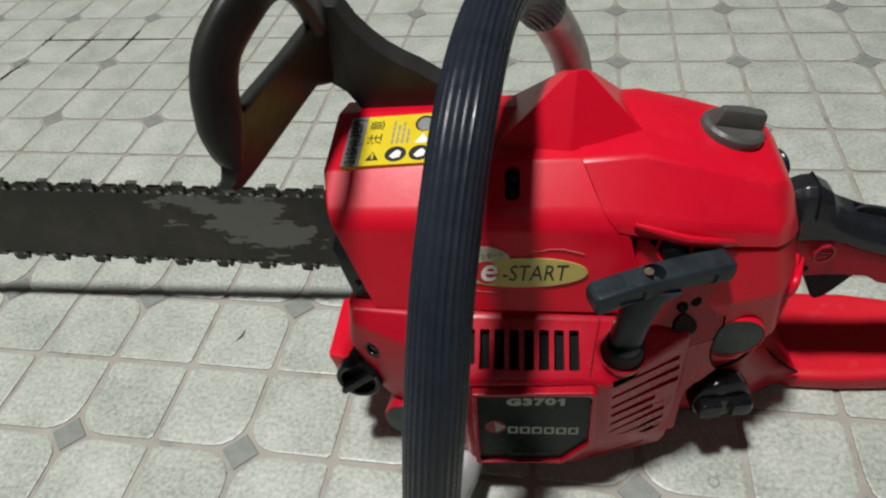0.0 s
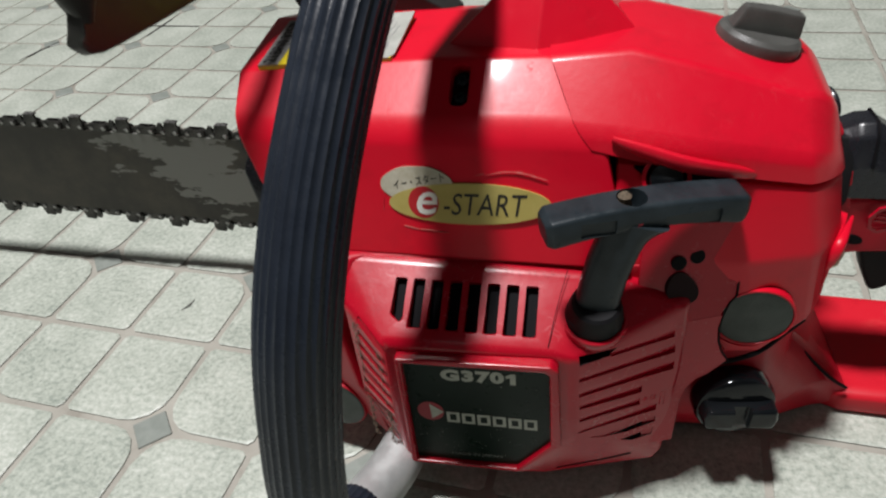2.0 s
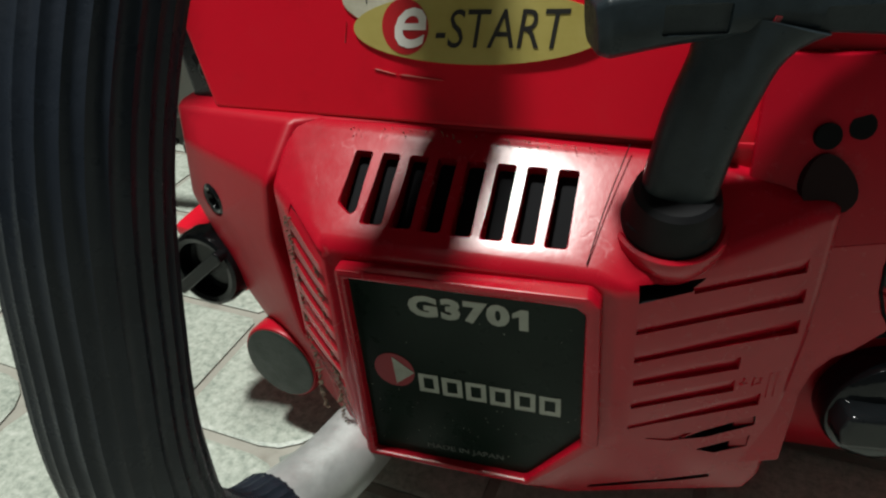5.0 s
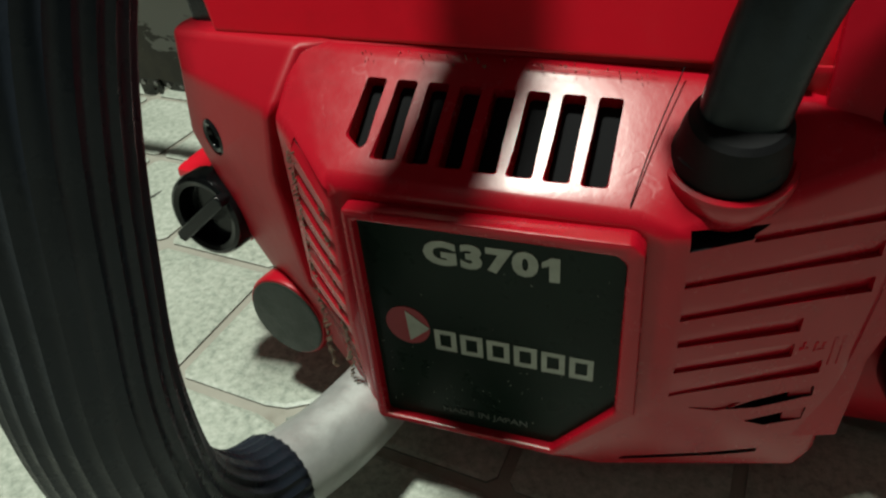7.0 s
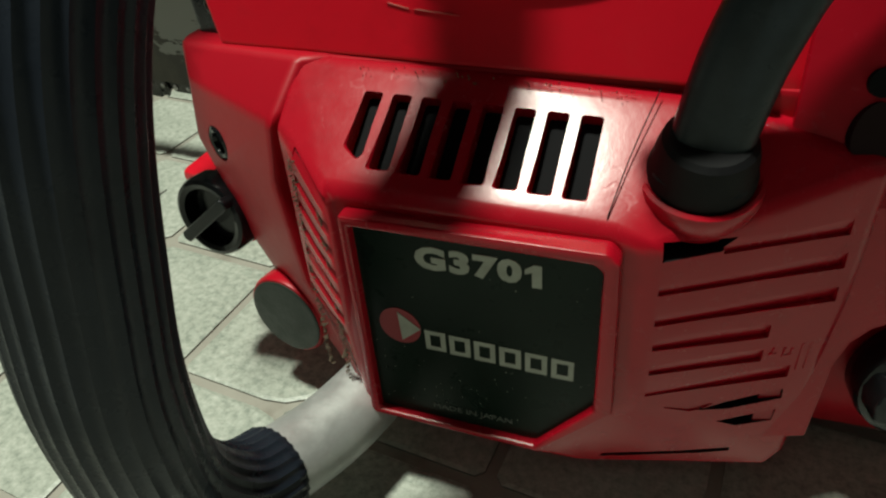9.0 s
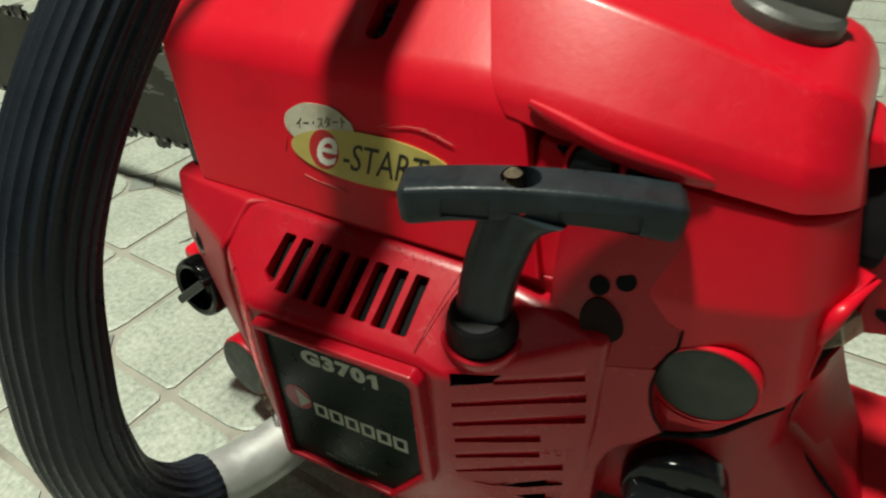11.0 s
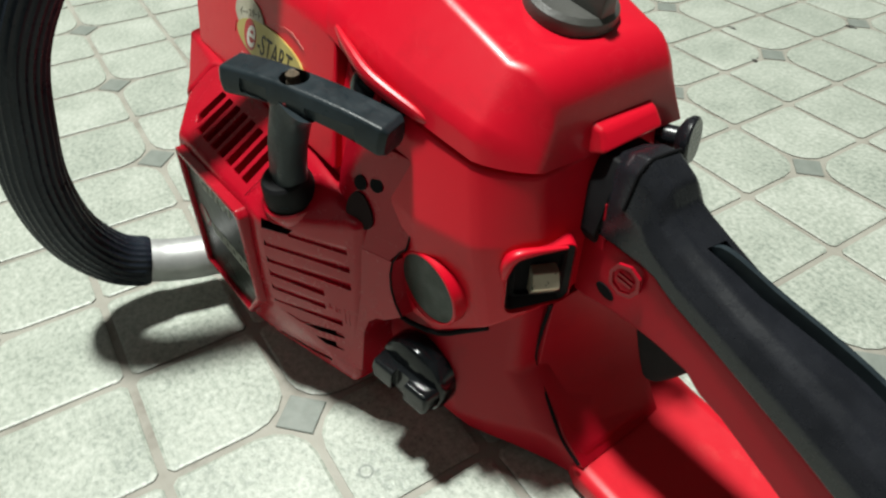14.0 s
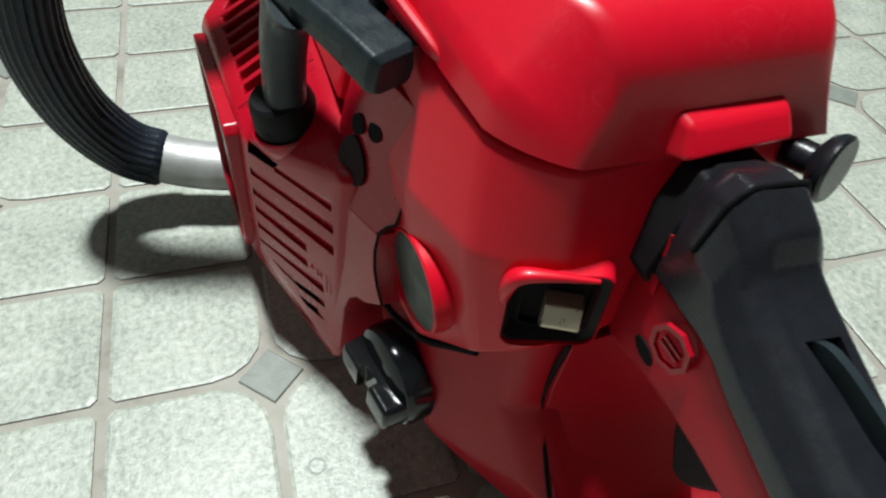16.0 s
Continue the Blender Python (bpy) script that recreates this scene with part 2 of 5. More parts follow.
def tile_glaze():
    """Embossed grey-green sheet tile: cloudy, with flecks of pale and dark grain a few millimetres long."""
    m, nt, b = material("speckled_tile", (0.5, 0.52, 0.46), 0.38)
    geo = nt.nodes.new("ShaderNodeNewGeometry")
    info = nt.nodes.new("ShaderNodeObjectInfo")

    def clouds(scale, detail, rough):
        n = nt.nodes.new("ShaderNodeTexNoise")
        n.inputs["Scale"].default_value, n.inputs["Detail"].default_value, n.inputs["Roughness"].default_value = scale, detail, rough
        nt.links.new(geo.outputs["Position"], n.inputs[0])
        return n.outputs[0]

    def plus(x, share, y):
        a = nt.nodes.new("ShaderNodeMath")
        a.operation = "MULTIPLY_ADD"
        nt.links.new(x, a.inputs[0])
        a.inputs[1].default_value = share
        nt.links.new(y, a.inputs[2])
        return a.outputs[0]
    grain = clouds(330, 5, 0.72)
    slow = clouds(24, 4, 0.6)
    value = plus(info.outputs["Random"], 0.05, plus(slow, 0.42, grain))
    col = ramp_of(nt, value, [(0.50, (0.185, 0.215, 0.186)), (0.64, (0.288, 0.316, 0.272)), (0.74, (0.362, 0.390, 0.338)), (0.92, (0.485, 0.506, 0.455))])
    nt.links.new(col, b.inputs["Base Color"])
    gloss = nt.nodes.new("ShaderNodeMapRange")
    gloss.inputs["To Min"].default_value, gloss.inputs["To Max"].default_value = 0.24, 0.46
    nt.links.new(slow, gloss.inputs[0])
    nt.links.new(gloss.outputs[0], b.inputs["Roughness"])
    bump_on(nt, b, plus(clouds(760, 3, 0.6), 0.5, grain), 0.5, 0.0006)
    return m


TILE = tile_glaze()

# ---------------------------------------------------------------- mesh helpers (centimetres in, metres out)
CM = 0.01


def ring_mesh(rings, closed=True, caps=True):
    """A skin over rings of equal length."""
    bm = bmesh.new()
    rows = [[bm.verts.new(Vector(p) * CM) for p in r] for r in rings]
    n = len(rows[0])
    for a, b in zip(rows, rows[1:]):
        for i in range(n if closed else n - 1):
            j = (i + 1) % n
            bm.faces.new((a[i], a[j], b[j], b[i]))
    if caps and closed:
        bm.faces.new(rows[0][::-1])
        bm.faces.new(rows[-1])
    bmesh.ops.recalc_face_normals(bm, faces=bm.faces)
    return bm


def soften(bm, width, angle=28, segments=2):
    """Round the edges that bend by more than the angle."""
    edges = [e for e in bm.edges if len(e.link_faces) == 2 and e.calc_face_angle(0) > radians(angle)]
    if width and edges:
        bmesh.ops.bevel(bm, geom=edges, offset=width * CM, segments=segments, profile=0.5, affect="EDGES", clamp_overlap=True)
    return bm


def smooth_path(points, steps=8):
    """A Catmull-Rom curve through points."""
    p = [Vector(q) for q in points]
    p = [2 * p[0] - p[1]] + p + [2 * p[-1] - p[-2]]
    out = []
    for i in range(1, len(p) - 2):
        a, b, c, d = p[i - 1:i + 3]
        for k in range(steps):
            t = k / steps
            out.append(0.5 * (2 * b + (c - a) * t + (2 * a - 5 * b + 4 * c - d) * t * t + (3 * b - a - 3 * c + d) * t ** 3))
    return out + [p[-2]]


def frames_along(path, up=(0, 0, 1)):
    """A tangent, side and normal at each point, turned as little as possible."""
    out, side = [], None
    for i, p in enumerate(path):
        t = (path[min(i + 1, len(path) - 1)] - path[max(i - 1, 0)]).normalized()
        if side is None:
            side = t.cross(Vector(up))
            if side.length < 0.1:
                side = t.cross(Vector((1, 0, 0)))
        side = (side - t * side.dot(t)).normalized()
        out.append((p, t, side, t.cross(side)))
    return out


def sweep(path, section, caps=True, up=(0, 0, 1)):
    """section(i, share) gives the outline, in side and normal, at a point of the path."""
    fr = frames_along(path, up)
    rings = []
    for i, (p, t, s, n) in enumerate(fr):
        rings.append([p + s * u + n * v for u, v in section(i, i / (len(fr) - 1))])
    return ring_mesh(rings, True, caps)


def circle(r, n=20, ribs=0, depth=0.0):
    return [((r + depth * math.cos(ribs * 2 * math.pi * k / n)) * math.cos(2 * math.pi * k / n),
             (r + depth * math.cos(ribs * 2 * math.pi * k / n)) * math.sin(2 * math.pi * k / n)) for k in range(n)]


def superoval(a, b, power=3.0, n=24):
    out = []
    for k in range(n):
        c, s = math.cos(2 * math.pi * k / n), math.sin(2 * math.pi * k / n)
        out.append((a * math.copysign(abs(c) ** (2 / power), c), b * math.copysign(abs(s) ** (2 / power), s)))
    return out


def round_corners(outline, r, n=3):
    """An outline with each corner replaced by a short arc."""
    out = []
    for i, p in enumerate(outline):
        p, before, after = Vector(p), Vector(outline[i - 1]), Vector(outline[(i + 1) % len(outline)])
        a, b = before - p, after - p
        reach = min(r, 0.45 * a.length, 0.45 * b.length)
        a, b = p + a.normalized() * reach, p + b.normalized() * reach
        out += [tuple(a.lerp(p, k / n).lerp(p.lerp(b, k / n), k / n)) for k in range(n + 1)]
    return out


class Frame:
    """A local frame: o origin, u right, v up along a face, w out of it (cm)."""

    def __init__(self, o, u, v):
        self.o, self.u = Vector(o), Vector(u).normalized()
        self.w = self.u.cross(Vector(v)).normalized()
        self.v = self.w.cross(self.u)

    def at(self, a, b, c=0.0):
        return self.o + self.u * a + self.v * b + self.w * c


def prism(fr, outline, low, high, taper=0.0):
    """An outline in a frame, raised from low to high."""
    cx = sum(p[0] for p in outline) / len(outline)
    cy = sum(p[1] for p in outline) / len(outline)
    top = [(cx + (a - cx) * (1 - taper), cy + (b - cy) * (1 - taper)) for a, b in outline]
    return ring_mesh([[fr.at(a, b, low) for a, b in outline], [fr.at(a, b, high) for a, b in top]])


def lathe(fr, profile, n=32):
    """Rings of (radius, height) round a frame's w axis."""
    return ring_mesh([[fr.at(r * math.cos(2 * math.pi * k / n), r * math.sin(2 * math.pi * k / n), h) for k in range(n)] for r, h in profile])


def block(fr, a0, a1, b0, b1, c0, c1):
    return prism(fr, [(a0, b0), (a1, b0), (a1, b1), (a0, b1)], c0, c1)


def rounded(w, h, r, n=4, at=(0, 0)):
    """A rectangle with rounded corners."""
    out = []
    for cx, cy, a0 in ((w / 2 - r, h / 2 - r, 0), (-w / 2 + r, h / 2 - r, 90), (-w / 2 + r, -h / 2 + r, 180), (w / 2 - r, -h / 2 + r, 270)):
        for k in range(n + 1):
            a = radians(a0 + 90 * k / n)
            out.append((at[0] + cx + r * math.cos(a), at[1] + cy + r * math.sin(a)))
    return out


def oval(a, b, n=36, at=(0, 0)):
    return [(at[0] + a * math.cos(2 * math.pi * k / n), at[1] + b * math.sin(2 * math.pi * k / n)) for k in range(n)]


def merged(*meshes):
    """Several bmeshes as one."""
    out = bmesh.new()
    for bm in meshes:
        me = bpy.data.meshes.new("piece")
        bm.to_mesh(me)
        bm.free()
        out.from_mesh(me)
        bpy.data.meshes.remove(me)
    return out


def carved(bm, cutters):
    """bm less the cutters."""
    me = bpy.data.meshes.new("carved")
    bm.to_mesh(me)
    bm.free()
    ob = new("carved", me)
    tool_me = bpy.data.meshes.new("tool")
    tools = merged(*cutters)
    tools.to_mesh(tool_me)
    tools.free()
    tool = new("tool", tool_me)
    mod = ob.modifiers.new("cut", "BOOLEAN")
    mod.operation, mod.object, mod.solver = "DIFFERENCE", tool, "EXACT"
    mod.use_self = True
    bpy.context.view_layer.update()
    got = bpy.data.meshes.new_from_object(ob.evaluated_get(bpy.context.evaluated_depsgraph_get()))
    out = bmesh.new()
    out.from_mesh(got)
    for o in (ob, tool):
        bpy.data.objects.remove(o)
    for m in (me, tool_me, got):
        bpy.data.meshes.remove(m)
    return out


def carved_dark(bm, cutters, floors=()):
    """bm less the cutters; their walls, and the floors (point and normal), take the second material, a near-black put
    there for shade.
    """
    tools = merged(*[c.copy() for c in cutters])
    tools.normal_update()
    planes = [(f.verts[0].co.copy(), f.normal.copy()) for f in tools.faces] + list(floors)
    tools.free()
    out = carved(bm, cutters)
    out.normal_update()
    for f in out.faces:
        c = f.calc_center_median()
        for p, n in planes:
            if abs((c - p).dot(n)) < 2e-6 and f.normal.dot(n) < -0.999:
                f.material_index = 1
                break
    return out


def part(name, bm, mat, parent, label="", sharp=32):
    me = bpy.data.meshes.new(name)
    bm.to_mesh(me)
    bm.free()
    me.materials.append(mat)
    for f in me.polygons:
        f.use_smooth = True
    me.set_sharp_from_angle(angle=radians(sharp))
    ob = new(name, me)
    ob.parent = parent
    even = ob.modifiers.new("even_shading", "WEIGHTED_NORMAL")
    even.keep_sharp = True
    if label:
        ob["label"] = label
    return ob


def lettering(name, text, fr, size, mat, parent, a, b, lift=0.012, depth=0.012, shear=0.0, squeeze=1.0, align="CENTER", bold=0.0, spread=1.0):
    """Words laid on a face; size is the letter height in cm."""
    cu = bpy.data.curves.new(name, "FONT")
    cu.body, cu.size, cu.extrude, cu.shear = text, size * 1.38 * CM, depth * CM, shear
    cu.align_x, cu.align_y, cu.resolution_u, cu.offset, cu.space_character = align, "CENTER", 3, bold * CM, spread
    ob = new(name, cu)
    bpy.context.view_layer.update()
    me = bpy.data.meshes.new_from_object(ob.evaluated_get(bpy.context.evaluated_depsgraph_get()))
    bpy.data.objects.remove(ob)
    bpy.data.curves.remove(cu)
    m = Matrix((fr.u, fr.v, fr.w)).transposed().to_4x4()
    m.translation = fr.at(a, b, lift) * CM
    me.transform(m @ Matrix.Diagonal((squeeze, 1, 1, 1)))
    me.materials.append(mat)
    out = new(name, me)
    out.parent = parent
    return out


# ---------------------------------------------------------------- room
def box_wall(name, lo, hi, mat, label):
    bm = bmesh.new()
    bmesh.ops.create_cube(bm, size=1)
    for v in bm.verts:
        v.co = Vector([(l + h) / 2 + c * (h - l) for l, h, c in zip(lo, hi, v.co)])
    ob = part(name, bm, mat, None)
    return tagged(ob, label, name.split("_")[0], kind="structure")


# walls and ceiling are unseen additions; south and east are darkened to absorb light
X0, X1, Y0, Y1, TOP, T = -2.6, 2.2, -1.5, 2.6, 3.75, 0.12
box_wall("wall_north", (X0 - T, Y1, -0.05), (X1 + T, Y1 + T, TOP), WALL, "unseen plain wall added to close the room, dim to hold down bounced light")
box_wall("wall_south", (X0 - T, Y0 - T, -0.05), (X1 + T, Y0, TOP), DARK_WALL, "unseen dark wall added to close the room and cut bounced light")
box_wall("wall_east", (X1, Y0, -0.05), (X1 + T, Y1, TOP), DARK_WALL, "unseen dark wall added to close the room and cut bounced light")
box_wall("wall_west", (X0 - T, Y0, -0.05), (X0, Y1, TOP), WALL, "unseen plain wall added to close the room, dim to hold down bounced light")
box_wall("ceiling", (X0 - T, Y0 - T, TOP), (X1 + T, Y1 + T, TOP + 0.1), WALL, "unseen plain ceiling added to close the room, dim to hold down bounced light")
floor = box_wall("floor", (X0, Y0, -0.05), (X1, Y1, -0.0012), GROUT, "embossed vinyl floor with pale tiles and beige joints")

# ---------------------------------------------------------------- the saw
saw = new("chainsaw")
tagged(saw, "used red petrol chainsaw standing on a tiled floor", "chainsaw")


def cowl():
    """Faceted engine cover with a raised wedge on top."""
    def ring(xs, zc, zt):
        yz = [(-9.2, 12.0), (-7.80, 17.12), (-5.3, zc), (-0.9, zt), (1.2, zt - 0.6), (4.2, 16.0), (5.2, 12.0)]
        return [(x, y, z) for x, (y, z) in zip(xs, yz)]
    shell = ring_mesh([
        ring((-2.4, -4.3, -4.9, -4.9, -4.9, -4.6, -3.6), 18.25, 18.85),
        ring((3.0,) * 7, 18.82, 19.08),
        ring((8.0,) * 7, 18.92, 19.15),
        ring((11.6, 10.3, 10.2, 10.2, 10.2, 10.2, 10.2), 18.55, 18.75)])
    n = 7
    shell.verts.ensure_lookup_table()
    belt = [shell.edges.get((shell.verts[k * n + 1], shell.verts[(k + 1) * n + 1])) for k in range(3)]
    bmesh.ops.bevel(shell, geom=belt, offset=0.75 * CM, segments=5, profile=0.5, affect="EDGES", clamp_overlap=True)
    soften(shell, 0.16, 16)
    slot = prism(Frame((4.85, -6.25, 18.15), (1, 0, 0.03), (0, 2.5, 1.70)), rounded(0.75, 1.75, 0.3), -0.6, 0.8)
    shell = carved(shell, [slot])
    body = part("engine_cover", shell, RED, saw, "scuffed glossy red plastic engine cover")
    wedge = ring_mesh([
        [(3.6, -4.3, 18.55), (7.6, -4.85, 18.85), (11.5, -3.6, 18.9), (11.2, 1.6, 18.0), (4.6, 1.6, 18.2)],
        [(7.55, -2.55, 22.0), (7.9, -2.75, 22.2), (8.35, -2.4, 22.05), (8.9, 0.6, 20.2), (7.4, 0.6, 20.3)]])
    soften(wedge, 0.10, 12)
    part("cover_ridge", wedge, RED, body)
    # the slot's floor is coloured dark for shade
    part("slot_liner", prism(Frame((4.85, -6.25, 18.15), (1, 0, 0.03), (0, 2.5, 1.70)), rounded(0.73, 1.7, 0.3), -0.55, -0.5), RECESS, body, "slot floor coloured dark for its shade")
    slot_fr = Frame((4.85, -6.25, 18.15), (1, 0, 0.03), (0, 2.5, 1.70))
    for v in (-0.38, 0.38):
        part("slot_pin", lathe(Frame(slot_fr.at(0.02, v, -0.5), slot_fr.u, slot_fr.v), [(0.24, 0), (0.24, 0.28), (0.14, 0.32), (0.1, 0.2)], 16), GREY_BLACK, body)
    return body


def filter_cover():
    """Rear air filter cover with a sloping flank, closed by a turning knob."""
    front = [(9.9, -8.0, 16.55), (9.3, -7.68, 17.2), (8.2, -5.5, 18.98), (7.6, -0.9, 19.2), (7.6, 1.6, 18.4), (7.6, 3.0, 16.3)]
    second = [(11.4, -8.05, 16.2), (11.3, -7.78, 17.05), (11.1, -5.55, 19.28), (11.6, -0.9, 19.22), (11.6, 1.9, 18.4), (11.6, 3.2, 15.4)]
    fourth = [(17.5, -7.30, 15.0), (17.3, -7.16, 15.95), (17.0, -5.55, 17.62), (17.0, -0.9, 17.70), (17.0, 0.75, 17.45), (17.2, 1.7, 14.6)]
    third = [((a[0] + b[0]) / 2, (a[1] + b[1]) / 2 + dy, (a[2] + b[2]) / 2 + dz)
             for a, b, dy, dz in zip(second, fourth, (-0.22, -0.20, -0.08, 0, 0, 0), (0.0, 0.05, 0.08, 0.06, 0.05, 0))]
    rear = [(19.0, -5.60, 14.68), (18.95, -5.45, 15.0), (18.62, -4.85, 15.9), (18.62, -0.9, 15.9), (18.55, 0.55, 15.7), (18.8, 1.2, 14.2)]
    rings = [front, second, third]
    # the back rolls down in a quarter round
    for k in range(7):
        q = math.pi / 2 * k / 6
        sx, cz = math.sin(q), 1 - math.cos(q)
        rings.append([(p[0] + (r[0] - p[0]) * m, p[1] + (r[1] - p[1]) * m, p[2] + (r[2] - p[2]) * w)
                      for (p, r, m, w) in ((p, r, sx if i in (2, 3, 4) else 0.5 * (sx + cz), cz if i in (2, 3, 4) else 0.5 * (sx + cz)) for i, (p, r) in enumerate(zip(fourth, rear)))])
        for i in (0, 1):
            p, r = fourth[i], rear[i]
            rings[-1][i] = (p[0] + (r[0] - p[0]) * (0.3 * (sx + cz) + 0.4 * sx), p[1] + (r[1] - p[1]) * (0.3 * (sx + cz) + 0.4 * cz), rings[-1][i][2])
    bm = ring_mesh(rings)
    bm.verts.ensure_lookup_table()
    n = len(front)
    def crease(i, upto):
        return [e for k in range(upto) for e in [bm.edges.get((bm.verts[k * n + i], bm.verts[(k + 1) * n + i]))] if e]
    long_edges = [(crease(1, 9), 0.42), (crease(2, 9), 0.24), (crease(4, 9), 0.4)]
    for edges, width in long_edges:
        bmesh.ops.bevel(bm, geom=[e for e in edges if e.is_valid], offset=width * CM, segments=4, profile=0.5, affect="EDGES", clamp_overlap=True)
    cover = part("air_filter_cover", bm, RED_WORN, saw, "scratched glossy red air filter cover")
    ridge = sweep(smooth_path([(10.6, -7.95, 16.98), (11.6, -8.12, 16.70), (13.2, -8.20, 16.22), (15.0, -7.75, 15.68), (15.6, -7.55, 15.48)], 5),
                  lambda i, s: superoval(0.08 + 0.13 * math.sin(math.pi * s), 0.12 + 0.18 * math.sin(math.pi * s), 2.2, 12))
    part("cover_lip", ridge, RED_WORN, cover)
    fr = Frame((15.75, -2.0, 17.98), (1, 0.16, -0.26), (0, 1, -0.02))
    base = lathe(fr, [(1.62, -0.35), (1.64, 0.20), (1.58, 0.42), (1.40, 0.56), (0.2, 0.58)], 40)
    knob = part("cover_knob", base, KNOB_GREY, cover, "dark grey plastic turning knob")
    fin = ring_mesh([[fr.at(a, b, 0.45) for a, b in ((-1.35, -0.46), (0.1, -0.52), (1.45, -0.42), (1.45, 0.42), (0.1, 0.52), (-1.35, 0.46))],
                     [fr.at(a, b, c) for a, b, c in ((-1.0, -0.26, 1.42), (0.1, -0.36, 1.46), (1.32, -0.32, 1.40), (1.32, 0.32, 1.40), (0.1, 0.36, 1.46), (-1.0, 0.26, 1.42))]])
    part("knob_fin", soften(fin, 0.16, 20), KNOB_GREY, knob)
    return cover


SWITCH = Frame((19.70, -5.80, 10.62), (0.47, 0.88, 0), (0.04, -0.02, 1))
DISC = Frame((16.52, -8.3, 9.25), (1, 0.09, 0.0), (0, -0.02, 1))


def carburettor_box():
    """Red housing below the filter cover, and the tank housing below it."""
    top = [(10.8, -7.80), (15.3, -7.66), (17.5, -7.29), (18.97, -5.58), (18.7, -0.2), (18.2, 0.9), (10.8, 2.2)]
    low = [(10.8, -8.85), (15.7, -8.45), (18.25, -7.68), (19.5, -5.6), (19.2, -0.2), (18.2, 1.0), (10.8, 2.4)]
    foot = [(12.6, -9.0, 7.4), (17.0, -8.3, 7.28), (18.75, -7.35, 8.45), (19.55, -5.6, 9.1), (19.2, -0.2, 9.2), (18.2, 1.2, 9.2), (12.6, 2.6, 8.3)]
    def turned(ring):
        """The ring with its rear corner rolled round."""
        p, r = ring[2], ring[3]
        arc = []
        for k in range(1, 6):
            q = math.pi / 2 * k / 6
            sx, cz = math.sin(q), 1 - math.cos(q)
            arc.append((p[0] + (r[0] - p[0]) * (0.3 * (sx + cz) + 0.4 * sx), p[1] + (r[1] - p[1]) * (0.3 * (sx + cz) + 0.4 * cz), p[2] + (r[2] - p[2]) * k / 6))
        return ring[:3] + arc + ring[3:]
    bm = ring_mesh([turned(r) for r in ([(x, y, 15.95 - 0.17 * (x - 10.8)) for x, y in top], [(x, y, 12.1) for x, y in low], foot)])
    bm = carved(soften(bm, 0.20, 12), [lathe(DISC, [(1.58, -0.5), (1.58, 3.0)], 40), prism(SWITCH, rounded(2.44, 2.84, 0.36), -1.1, 2.0)])
    box = part("carburettor_box", bm, RED, saw)
    lip = smooth_path([(14.6, -8.85, 7.05), (15.6, -8.75, 7.02), (17.0, -8.2, 7.18), (18.0, -7.6, 7.85), (18.7, -7.2, 8.38)], 3)
    part("box_joint", sweep(lip, lambda i, s: circle(0.11, 8)), HOLE, box, "dark joint under the housing")
    return box


